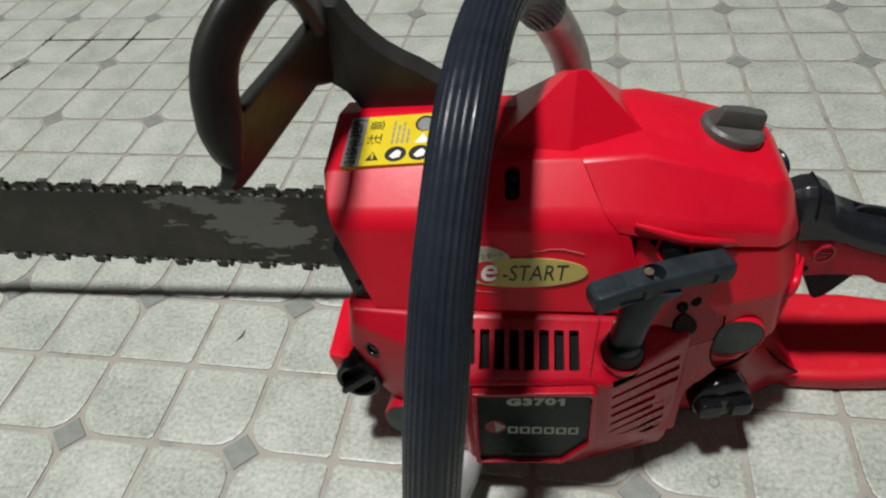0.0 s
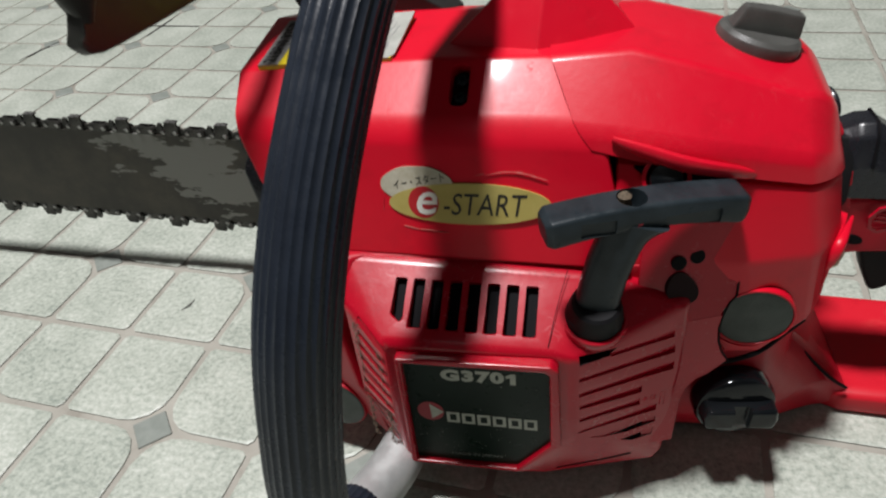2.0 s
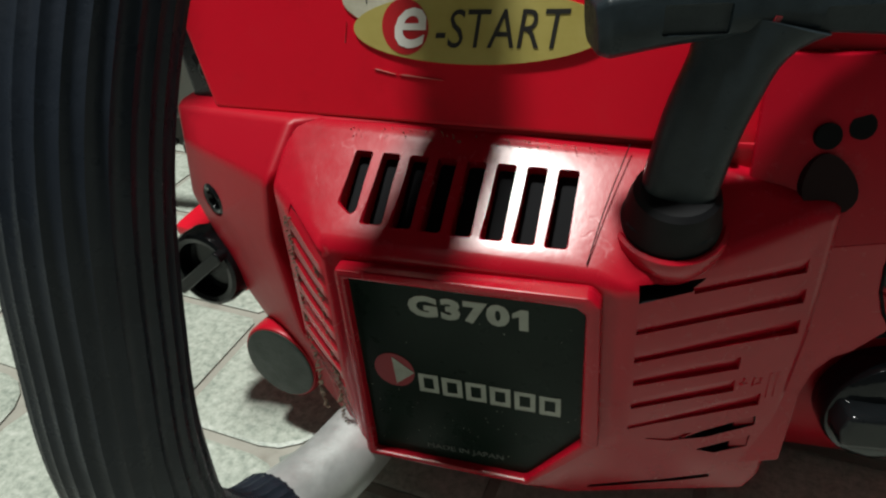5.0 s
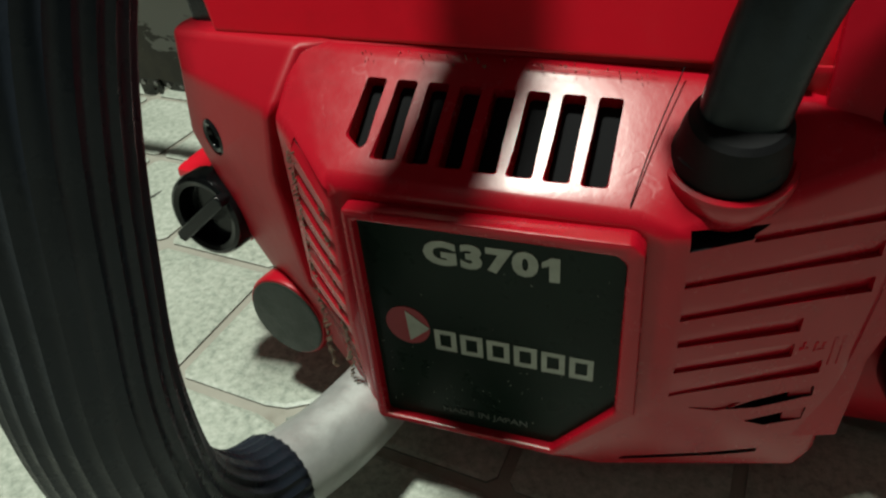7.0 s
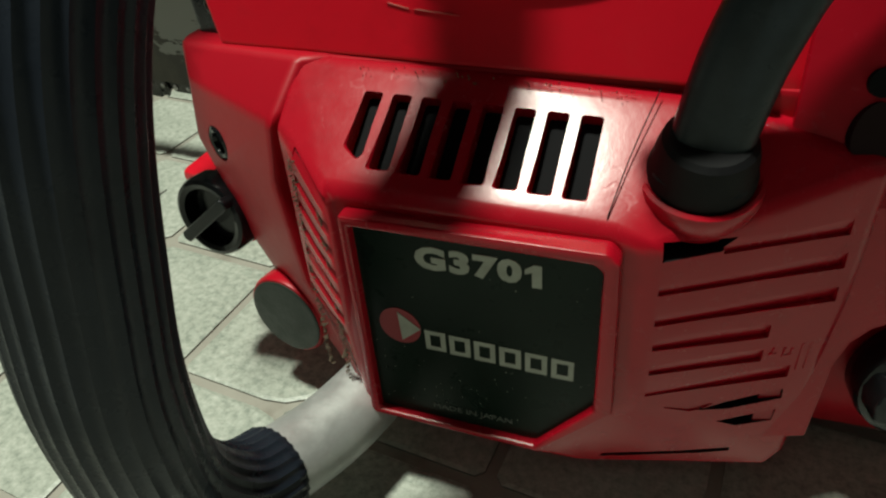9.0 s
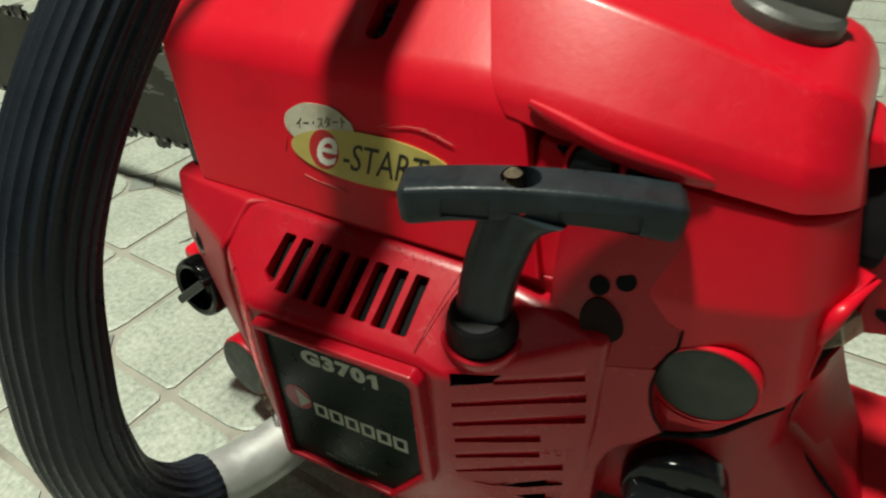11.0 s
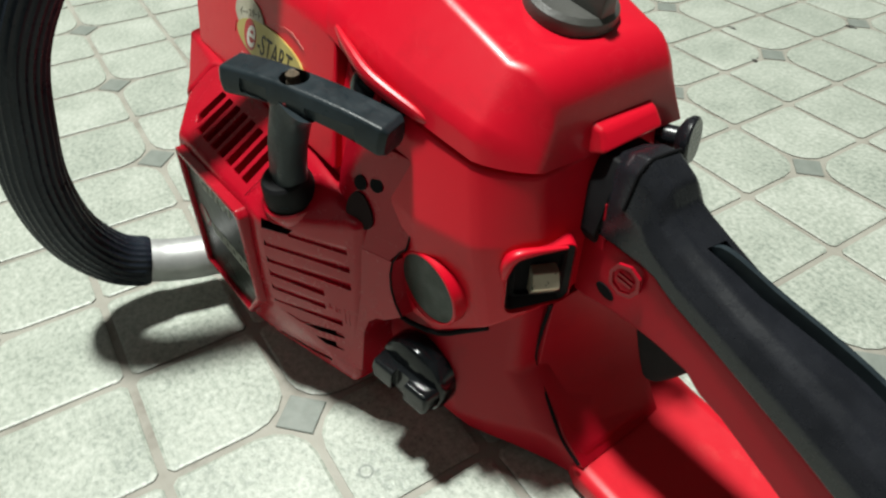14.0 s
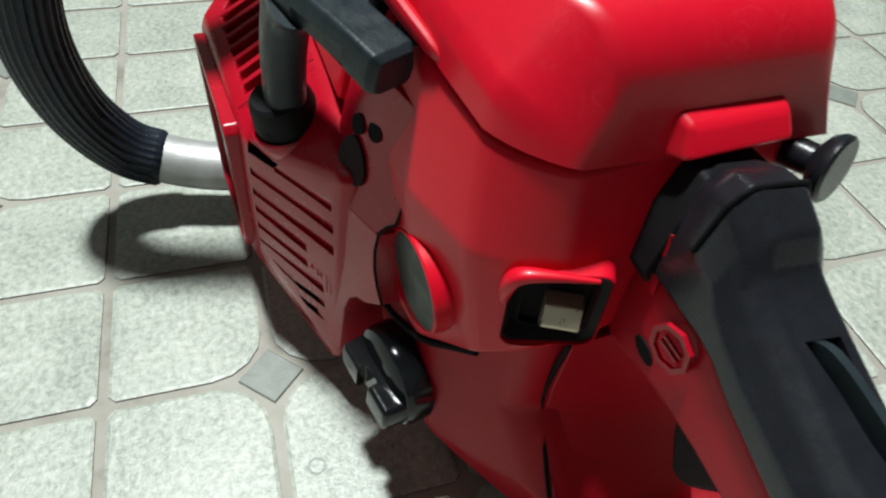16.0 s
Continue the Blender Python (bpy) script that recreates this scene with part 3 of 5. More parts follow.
def tank():
    """Fuel tank and the flat rear hand guard that stands on the floor."""
    rings = [
        [(12.6, -7.6, 9.2), (17.2, -7.6, 9.2), (19.0, -6.0, 9.2), (19.4, -4.6, 9.2), (18.9, 0.4, 9.2), (12.6, 3.4, 9.2)],
        [(12.6, -8.7, 5.2), (17.4, -8.3, 5.2), (18.9, -6.0, 5.2), (19.1, -4.8, 5.2), (19.1, 0.0, 5.2), (12.6, 4.0, 5.2)],
        [(12.8, -8.5, 2.6), (17.6, -7.9, 2.4), (20.6, -5.4, 2.2), (22.2, -4.6, 2.0), (22.0, 0.2, 1.6), (12.8, 4.8, 2.6)],
        [(13.2, -7.6, 0.9), (17.6, -7.0, 0.7), (20.9, -5.2, 0.4), (22.4, -4.6, 0.3), (22.0, 0.2, 0.3), (13.2, 4.6, 0.9)]]
    body = part("fuel_tank", soften(ring_mesh(rings), 0.35, 16), RED_DULL, saw, "dull red fuel tank housing, colour darkened for shade")
    stations = (((19.62, -4.85, 9.0), (19.45, -0.5, 9.0)), ((19.35, -4.82, 6.6), (20.0, -0.45, 6.8)), ((19.22, -4.75, 5.0), (20.5, -0.35, 5.2)),
                ((20.2, -4.85, 3.9), (21.0, -0.15, 3.8)), ((21.4, -4.95, 2.75), (21.6, 0.05, 2.4)), ((22.45, -4.75, 1.55), (22.15, 0.2, 1.25)))
    panel = ring_mesh([[l, r, (r[0] - 0.8, r[1], r[2] - 0.5), (l[0] - 0.8, l[1], l[2] - 0.5)] for l, r in stations])
    part("tank_shoulder", soften(panel, 0.06, 40), RED_DULL, saw)
    plate_rings = []
    for x, y0, y1, rim in ((19.0, -3.6, 2.85, 1.3), (22.3, -5.0, 2.42, 1.38), (25.0, -5.05, 2.3, 1.42), (27.0, -4.95, 2.2, 1.5), (29.0, -4.8, 1.7, 1.7), (32.0, -4.5, 0.6, 2.2), (35.5, -3.9, -0.5, 3.4)):
        c = (y0 + y1) / 2
        plate_rings.append([(x, y0 + 0.2, 0.0), (x, y0, 0.4), (x, y0, rim - 0.1), (x, y0 + 0.5, rim + 0.12), (x, c, rim - 0.15), (x, y1 - 0.5, rim + 0.12), (x, y1, rim - 0.1), (x, y1 - 0.2, 0.0)])
    part("rear_hand_guard", soften(ring_mesh(plate_rings), 0.2, 24), RED_DUSTY, saw, "dusty red rear hand guard resting on the floor")
    gap = smooth_path([(19.55, -4.95, 9.0), (19.2, -4.9, 7.0), (19.1, -4.85, 5.2), (20.0, -4.95, 4.1), (21.3, -5.1, 2.75), (22.3, -4.95, 1.9)], 5)
    part("tank_seam", sweep(gap, lambda i, s: circle(0.08, 8)), HOLE, saw, "dark joint between tank and guard")


def screw_cap(name, centre, out, radius, turn, label, half=0.62, reach=0.9, tall=0.82, hollow=False):
    """Round filler cap with a raised bar across it."""
    w = Vector(out).normalized()
    u = Vector((0, 0, 1)).cross(w).normalized()
    fr = Frame(centre, u, w.cross(u))
    r = radius
    dome = [(r, 0.62), (r * 0.95, 0.84), (r * 0.82, 0.98), (r * 0.55, 1.05), (r * 0.1, 1.07)]
    ring = [(r, 0.55), (r * 0.95, 0.72), (r * 0.86, 0.78), (r * 0.74, 0.72), (r * 0.66, 0.25), (r * 0.1, 0.22)]
    cap = part(name, lathe(fr, [(r * 0.9, -1.6), (r * 0.9, 0), (r, 0.02)] + (ring if hollow else dome), 40), GLOSS_BLACK, saw, label)
    c, s = math.cos(radians(turn)), math.sin(radians(turn))
    bar = Frame(fr.at(0, 0, 0.2 if hollow else 0.6), fr.u * c + fr.v * s, fr.v * c - fr.u * s)
    grip = soften(prism(bar, [(-r * 0.98 * reach, -half), (r * 0.98 * reach, -half), (r * 1.06 * reach, 0.0), (r * 0.98 * reach, half), (-r * 0.98 * reach, half), (-r * 1.06 * reach, 0.0)], 0, tall, 0.06), 0.3 * half, 30, 3)
    if half > 0.3:
        grip = carved(grip, [soften(block(bar, -0.36, 0.36, -0.9, 0.9, tall - 0.34, tall + 0.8), 0.08, 40)])
    part("cap_grip", grip, GLOSS_BLACK, cap)
    return cap


def crankcase():
    """Body of the engine behind the starter cover."""
    xy = [(-4.0, -8.7), (-3.75, -9.25), (0.3, -11.1), (1.1, -9.3), (13.6, -8.8), (13.6, 4.6), (-3.6, 4.6)]
    low = [(-3.5, -8.9), (-2.6, -9.7), (0.4, -11.3), (1.3, -9.6), (13.6, -9.0), (13.6, 4.6), (-3.2, 4.6)]
    foot = [(-1.6, -8.6), (-0.8, -9.8), (1.2, -11.3), (2.0, -9.6), (13.4, -8.6), (13.4, 4.2), (-1.6, 4.2)]
    bm = ring_mesh([[(x, max(y, -9.55), 12.05) for x, y in xy], [(x - 0.15, y, 10.9) for x, y in xy], [(x - 0.5, y, 9.0) for x, y in xy],
                    [(x - 0.2, y, 5.8) for x, y in low], [(x + 0.4, y, 4.4) for x, y in low], [(x, y, 2.2) for x, y in foot]])
    soften(bm, 0.2, 16)
    fr = Frame((-2.95, -9.86, 9.25), (4.05, -1.85, 0), (0, 0, 1))
    bm = carved(bm, [lathe(fr, [(0.55, -0.7), (0.55, 0.6)], 24)])
    case = part("crankcase_side", bm, RED_DULL, saw, "dull red oily engine casing")
    part("casing_screw", lathe(fr, [(0.53, -0.68), (0.53, -0.06), (0.44, 0.0), (0.34, -0.04), (0.3, -0.16), (0.08, -0.16)], 20), GLOSS_BLACK, case, "dark recessed screw")
    lobe = Frame((-1.5, -10.5, 3.45), (1, -0.12, 0), (0, 0.05, 1))
    part("foot_lobe", lathe(lobe, [(1.46, -1.6), (1.48, 0.0), (1.42, 0.12), (1.34, 0.14)], 36), RED_DULL, case)
    part("rubber_buffer", lathe(lobe, [(1.36, 0.05), (1.36, 0.17), (1.28, 0.21), (0.2, 0.22)], 36), DISC_GREEN, case, "dull green rubber buffer disc")
    under = ring_mesh([[(0.5, -8.5, 2.4), (13, -8.2, 2.4), (13, 4, 2.4), (0.5, 4, 2.4)], [(2.0, -6.5, 0.4), (12.5, -6.5, 0.4), (12.5, 3.5, 0.4), (2.0, 3.5, 0.4)]])
    part("crankcase_underside", soften(under, 0.3, 20), BLACK, saw)
    lip = ring_mesh([[(-6.3, -8.6, 7.1), (-3.5, -9.4, 7.4), (-3.2, -4, 7.4), (-6.3, -4, 7.1)], [(-5.9, -8.6, 5.0), (-3.2, -9.4, 5.0), (-3.2, -4, 5.0), (-5.9, -4, 5.0)]])
    part("oil_tank_nose", soften(lip, 0.3, 20), RED, saw)
    mouth = ring_mesh([[(-4.0, -6.4, 17.0), (-1.0, -6.4, 17.0), (-1.0, 4.2, 16.0), (-4.0, 4.2, 16.0)], [(-4.6, -7.7, 14.8), (-0.5, -8.0, 14.8), (-0.5, 4.3, 14.6), (-4.6, 4.3, 14.6)], [(-3.7, -8.5, 12.2), (-0.5, -8.6, 12.0), (-0.5, 4.6, 12.0), (-3.7, 4.6, 12.2)], [(-4.0, -8.3, 7.0), (-0.5, -8.6, 7.0), (-0.5, 4.6, 7.0), (-4.0, 4.6, 7.0)]])
    part("muffler_shield", soften(mouth, 0.2, 20), BLACK, saw, "black shield behind the bar")


def starter_cover():
    """Recoil starter cover: sloping shelf with eight slots, two vented flanks and a framed name plate."""
    back = [(0.1, -9.4, 12.03), (10.0, -9.3, 11.83), (13.9, -9.55, 11.0), (13.9, -9.85, 7.5), (13.62, -10.22, 2.45), (13.35, -10.25, 1.75), (8.6, -11.75, 1.75), (1.5, -11.2, 1.85), (0.45, -11.45, 6.0), (0.25, -11.05, 10.9)]
    front = [(2.5, -12.4, 10.27), (8.9, -12.1, 10.12), (9.7, -12.0, 9.7), (9.75, -12.15, 6.4), (9.75, -12.15, 5.1), (8.5, -12.27, 3.6), (7.6, -12.35, 2.5), (2.6, -12.75, 2.7), (2.35, -12.7, 6.0), (2.4, -12.6, 9.9)]
    deep = [(x, y + 2.4, z) for x, y, z in back]
    shell = soften(ring_mesh([deep, back, front]), 0.26, 18, 3)
    # slots across the sloping shelf
    shelf = Frame((5.45, -10.95, 11.05), (1, 0.03, -0.02), (0, 2.8, 1.85))
    cutters, dark = [], []
    for k in range(8):
        a = -2.745 + 0.754 * k
        outline = round_corners([(a - 0.25, -0.44), (a + 0.14, -0.74), (a + 0.25, -0.58), (a + 0.25, 1.10), (a - 0.25, 1.10)] if k == 0
                                else [(a - 0.25, -0.93), (a + 0.25, -0.91), (a + 0.25, 1.10), (a - 0.25, 1.10)], 0.09)
        wide = [(a + (p - a) * 1.20, q + (0.05 if q > 0 else -0.06)) for p, q in outline]
        cutters.append(ring_mesh([[shelf.at(*p, -0.52) for p in outline], [shelf.at(*p, -0.10) for p in outline], [shelf.at(*p, -0.02) for p in wide], [shelf.at(*p, 0.8) for p in wide]]))
    # slanting louvres on the flank towards the bar
    flank = Frame((1.4, -12.05, 6.4), (2.0, -1.25, 0), (0.06, 0.0, 1))
    for k in range(-1, 9):
        a0, b0, a1 = -0.56 - 0.05 * k, 4.25 - 0.72 * k, 1.03
        b1 = b0 - 0.68
        if k < 0:
            a0, b0, a1, b1 = -0.16, 5.05, 0.34, 4.70
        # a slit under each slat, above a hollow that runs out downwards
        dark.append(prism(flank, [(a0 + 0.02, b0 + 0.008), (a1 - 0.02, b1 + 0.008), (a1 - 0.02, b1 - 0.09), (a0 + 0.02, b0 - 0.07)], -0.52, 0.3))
        cutters.append(ring_mesh([[flank.at(a, q + h, c) for h, c in ((0.02, 0.5), (0.02, -0.16), (-0.10, -0.16), (-0.40, 0.012), (-0.40, 0.5))] for a, q in ((a0, b0), (a1, b1))]))
    # ribs on the rear flank
    rear = Frame((11.75, -11.02, 6.6), (4.15, 2.35, 0), (0, 0.055, 1))
    grooves, holes = [], []
    for a0, b0, a1, b1 in ((-0.7, 2.80, 2.0, 2.86), (-2.0, 1.90, 2.08, 2.00), (-2.0, 1.04, 2.1, 1.10), (-1.98, 0.30, 0.74, 0.24), (-1.98, -0.48, 0.72, -0.52), (-2.0, -1.22, 1.5, -1.18)):
        # each groove is deepest along its lower edge and runs out upwards
        grooves.append(ring_mesh([[rear.at(a, b0 + (b1 - b0) * (a - a0) / (a1 - a0) + h, c) for h, c in ((0.0, 0.5), (0.0, -0.085), (0.06, -0.085), (0.40, 0.01), (0.40, 0.5))] for a in (a0, a1)]))
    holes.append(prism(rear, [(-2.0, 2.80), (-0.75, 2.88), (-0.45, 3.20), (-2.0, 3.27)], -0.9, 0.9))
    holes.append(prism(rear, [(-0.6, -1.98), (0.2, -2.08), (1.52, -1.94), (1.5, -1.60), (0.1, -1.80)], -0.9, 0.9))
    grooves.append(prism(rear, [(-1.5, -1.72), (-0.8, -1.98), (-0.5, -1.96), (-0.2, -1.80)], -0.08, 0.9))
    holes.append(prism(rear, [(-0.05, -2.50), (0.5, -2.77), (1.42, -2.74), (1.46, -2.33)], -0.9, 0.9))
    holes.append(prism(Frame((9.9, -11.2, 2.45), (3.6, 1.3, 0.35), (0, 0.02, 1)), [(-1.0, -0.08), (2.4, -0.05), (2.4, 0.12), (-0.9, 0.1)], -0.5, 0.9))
    plate_fr = Frame((6.05, -12.45, 6.55), (7.0, 0.42, 0), (0, 0, 1))
    panel = [(-2.95, 3.06), (2.60, 2.97), (2.80, 2.80), (2.84, -1.58), (1.40, -3.47), (-3.05, -3.38)]
    cutters.append(prism(plate_fr, panel, -0.28, 1.2))
    shell = carved(shell, cutters + grooves)
    # slot floors and the walls of slits and holes are coloured near-black for shade
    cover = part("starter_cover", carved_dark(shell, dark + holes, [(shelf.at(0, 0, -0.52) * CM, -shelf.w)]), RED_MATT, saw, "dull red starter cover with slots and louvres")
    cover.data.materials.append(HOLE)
    # raised rim round the name plate
    outer = [(-3.20, 3.32), (2.90, 3.32), (3.14, 3.05), (3.30, -1.62), (1.52, -3.72), (-3.34, -3.60)]
    rim = ring_mesh([[plate_fr.at(*p, -0.35) for p in outer], [plate_fr.at(*p, 0.26) for p in outer], [plate_fr.at(*p, 0.26) for p in panel], [plate_fr.at(*p, -0.35) for p in panel]], True, False)
    part("plate_rim", soften(rim, 0.10, 30), RED_MATT, cover)
    plate = part("name_plate", prism(plate_fr, panel, -0.27, 0.02), PLATE, cover, "black-green name plate with pale lettering")
    lettering("model_number", "G370", plate_fr, 0.60, PALE, plate, -0.22, 2.28, 0.03, squeeze=1.24, bold=0.045, spread=1.13)
    part("model_digit", prism(Frame(plate_fr.at(1.32, 2.26, 0), plate_fr.u, plate_fr.v), [(-0.04, -0.32), (0.18, -0.32), (0.18, 0.32), (0.0, 0.32), (-0.2, 0.17), (-0.2, 0.03), (-0.04, 0.10)], 0.018, 0.042), PALE, plate)
    lettering("origin_line", "MADE IN JAPAN", plate_fr, 0.20, DIM, plate, -0.35, -2.95, 0.03, squeeze=1.15)
    disc = part("maker_mark", prism(plate_fr, oval(0.56, 0.60, 28, (-2.12, -0.06)), 0.02, 0.035), LOGO_RED, plate)
    part("mark_triangle", prism(plate_fr, [(-2.14, 0.42), (-1.56, -0.06), (-2.10, -0.55)], 0.03, 0.05), PALE, disc)
    # maker's line as plain hollow blocks
    for k in range(6):
        a, b = -1.46 + 0.645 * k, -0.38 - 0.031 * k
        loop = [(a, b - 0.33), (a + 0.54, b - 0.33), (a + 0.54, b + 0.33), (a, b + 0.33)]
        hollow = [(a + 0.13, b - 0.20), (a + 0.41, b - 0.20), (a + 0.41, b + 0.20), (a + 0.13, b + 0.20)]
        part("print_block", ring_mesh([[plate_fr.at(*p, c) for p in q] for q, c in ((loop, 0.015), (loop, 0.04), (hollow, 0.04), (hollow, 0.015))], True, False), PALE, plate)
    for a0, a1, b0, b1 in ((1.62, 1.71, -0.95, -0.10), (1.82, 1.90, -0.95, -0.10), (0.86, 1.05, -0.35, -0.28), (0.92, 0.98, -0.28, -0.12), (1.18, 1.46, -0.45, -0.38), (1.2, 1.27, -0.38, -0.16), (1.38, 1.45, -0.38, -0.2)):
        part("moulded_rib", soften(block(rear, a0, a1, b0, b1, -0.3, 0.07), 0.02, 30), RED_MATT, cover)
    # collar of the starter cord
    fr = Frame((10.35, -10.5, 10.85), (1, 0.1, -0.05), (-0.03, 1, 0.30))
    part("cord_collar", lathe(fr, [(1.12, -1.0), (1.30, -0.5), (1.32, -0.2), (1.27, -0.06), (1.18, -0.02), (1.08, -0.1)], 36), RED_MATT, cover)
    # joint between shelf and collar; two holes and a drop-shaped recess drawn as dark plugs
    line = smooth_path([(9.25, -9.4, 12.05), (8.95, -10.7, 11.17), (8.75, -11.9, 10.3)], 3)
    part("shelf_joint", sweep(line, lambda i, s: circle(0.014, 6)), HOLE, cover)
    def skin(x, z):
        return -9.45 + 0.38 * (x - 14.0) + (z - 10.0) * (0.32 if z > 10 else 0.10)
    rows = [[(11.9, y0, z), (13.2, y1, z), (x2, y2, z), (x2, -7.0, z), (11.9, -7.0, z)]
            for z, y0, y1, x2, y2 in ((9.9, -9.6, skin(13.2, 10.0), 15.6, skin(15.6, 10.0)), (12.3, -9.05, skin(13.2, 12.3), 15.6, skin(15.6, 12.3)), (14.0, -8.5, -8.45, 15.35, -7.95))]
    edge = [(15.36, 10.4), (15.18, 9.9), (15.12, 9.3), (15.2, 8.6), (15.4, 8.0), (15.72, 7.45), (15.0, 6.85), (14.6, 6.7), (14.25, 6.3), (14.05, 5.6), (13.98, 3.2)]
    lower = [(12.6, 3.2), (12.6, 9.95), (15.24, 9.95)] + edge[2:]
    plate_low = ring_mesh([[(x, skin(x, min(z, 10.0)) + 0.32 * max(0, z - 10), z) for x, z in lower], [(x, -7.6, z) for x, z in lower]])
    upper = carved(soften(ring_mesh(rows), 0.06, 20), [lathe(DISC, [(1.64, -0.5), (1.64, 3.0)], 40)])
    shoulder = part("cover_shoulder", merged(upper, soften(plate_low, 0.05, 30)), RED_MATT, cover)
    seam = [Vector((x + 0.03, skin(x, z) + 0.03, z)) for x, z in [(15.6, 12.2), (15.6, 11.4), (15.6, 10.65)] + edge[:6]]
    part("shoulder_joint", sweep(seam, lambda i, q: circle(0.045, 6)), HOLE, shoulder)
    # flush black discs and a raised dark drop stand for shaded hollows
    for x, z, r in ((13.3, 12.4, 0.29), (13.95, 12.55, 0.29)):
        part("bolt_hole_shade", lathe(Frame((x, skin(x, z) - 0.04, z), (1, 0.34, 0), (0, 0.32, 1)), [(r, -0.4), (r, 0.03), (r * 0.2, 0.032)], 18), HOLE, cover)
    fr = Frame((13.5, skin(13.5, 11.38) - 0.03, 11.38), (1, 0.38, 0), (0, 0.32, 1))
    drop = [(0.60 * math.cos(a) * (1 - 0.25 * math.sin(a)) - 0.12 * math.sin(a), 0.70 * math.sin(a)) for a in [2 * math.pi * k / 22 for k in range(22)]]
    part("drop_recess_shade", prism(fr, drop, -1.0, 0.06), RECESS, cover, "dark raised drop standing for a shaded recess")


def side_disc():
    """Dark round inspection disc in a red rim on the rear housing."""
    rim = part("disc_rim", lathe(DISC, [(1.56, -0.9), (1.56, 0.02), (1.52, 0.07), (1.46, 0.07), (1.43, 0.0)], 40), RED, saw)
    part("rubber_disc", lathe(DISC, [(1.44, -0.5), (1.44, 0.02), (1.32, 0.06), (0.2, 0.06)], 40), DISC_GREEN, rim, "dull green round rubber disc")


def pull_grip():
    """T-shaped starter grip, arched and flared at its ends, on its stem."""
    a, b = Vector((8.50, -11.30, 15.46)), Vector((15.10, -8.50, 15.06))
    path = [a.lerp(b, k / 20) + Vector((0, 0, 0.26 * (1 - (k / 10 - 1) ** 2))) for k in range(21)]
    path[1], path[19] = path[0].lerp(path[1], 0.6), path[20].lerp(path[19], 0.6)

    def section(i, s):
        end = abs(2 * s - 1)
        k = 0.78 if i in (0, 20) else 1.0
        low = 0.52 + 0.14 * end ** 2.5
        outline = ((0.50, -0.50), (0.60, -0.42), (0.72, 0.05), (0.68, low - 0.16), (0.48, low), (-0.48, low), (-0.68, low - 0.16), (-0.72, 0.05), (-0.62, -0.44), (-0.52, -0.54))
        return [(u * k, v * k + (1 - k) * 0.12) for u, v in outline]
    bar = soften(sweep(path, section), 0.09, 24)
    mid = a.lerp(b, 0.43) + Vector((0, 0, 0.26))
    front = Frame(mid, b - a, (0, 0, 1))
    hole = lathe(Frame(mid + Vector((0.0, 0, 0.1)), b - a, (-0.55, 1, 0.0)), [(0.52, -0.3), (0.52, 1.5)], 24)
    panels = [soften(block(front, a0, a1, b0, b1, 0.60, 1.3), 0.05, 40) for a0, a1, b0, b1 in ((-1.95, -0.72, -0.40, 0.14), (0.95, 3.0, -0.56, 0.02))]
    bar = carved(bar, [hole] + panels)
    grip = part("starter_grip", bar, GREY_BLACK, saw, "worn grey-black plastic pull grip")
    knot = lathe(Frame(mid + Vector((-0.22, 0.05, 0.2)), (1, 0, 0), (0.2, 1, 0)), [(0.22, -0.3), (0.27, 0.0), (0.20, 0.22), (0.24, 0.32), (0.12, 0.44), (0.05, 0.46)], 12)
    part("cord_knot", knot, CORD, grip, "frayed brown cord knot")
    stem_path = smooth_path([(10.35, -10.55, 10.9), (10.42, -10.55, 11.6), (10.70, -10.48, 13.2), (11.05, -10.36, 14.4), (11.3, -10.22, 15.35)], 5)
    stem = sweep(stem_path, lambda i, s: superoval(1.0 - 0.20 * min(1, s * 5) + 0.62 * max(0, (s - 0.70) / 0.30) ** 2.6, 0.94 - 0.32 * min(1, s * 5), 2.8, 24), up=(0, 1, 0))
    part("grip_stem", stem, GREY_BLACK, grip)
    part("stem_boot", lathe(Frame((10.35, -10.52, 10.9), (1, 0.1, -0.05), (-0.03, 1, 0.30)), [(1.10, -0.2), (1.10, 0.05), (1.04, 0.20), (1.0, 0.55), (0.92, 0.85), (0.80, 0.95)], 32), MATT_BLACK, grip)
    part("grip_mark", prism(Frame(front.at(0.05, -0.28, 0.0), front.u, front.v), [(-0.16, -0.20), (-0.03, -0.20), (0.12, 0.16), (0.0, 0.18)], 0.4, 0.735), LOGO_RED, grip)
    # primer behind the grip
    fr = Frame((12.55, -7.95, 15.5), (1, 0, 0), (0, 0.7, 1.6))
    prim = part("primer_bulb", lathe(fr, [(0.7, -0.8), (0.68, 0.15), (0.55, 0.40), (0.2, 0.5)], 28), GLOSS_BLACK, saw, "glossy black bulb under the filter cover")
    part("bulb_ring", lathe(fr, [(0.7, -0.2), (0.85, 0.0), (0.85, 0.18), (0.72, 0.22), (0.68, 0.0)], 28), RED, prim)
    # black plate drawn in place of the shade round the bulb
    part("bulb_recess_shade", prism(Frame((13.0, -7.86, 15.3), (1, 0.06, 0), (0, 0.2, 1)), [(-1.6, 0.55), (1.7, 0.20), (1.4, -0.10), (0.2, -0.45), (-1.1, 0.1)], -0.3, 0.12), HOLE, saw)


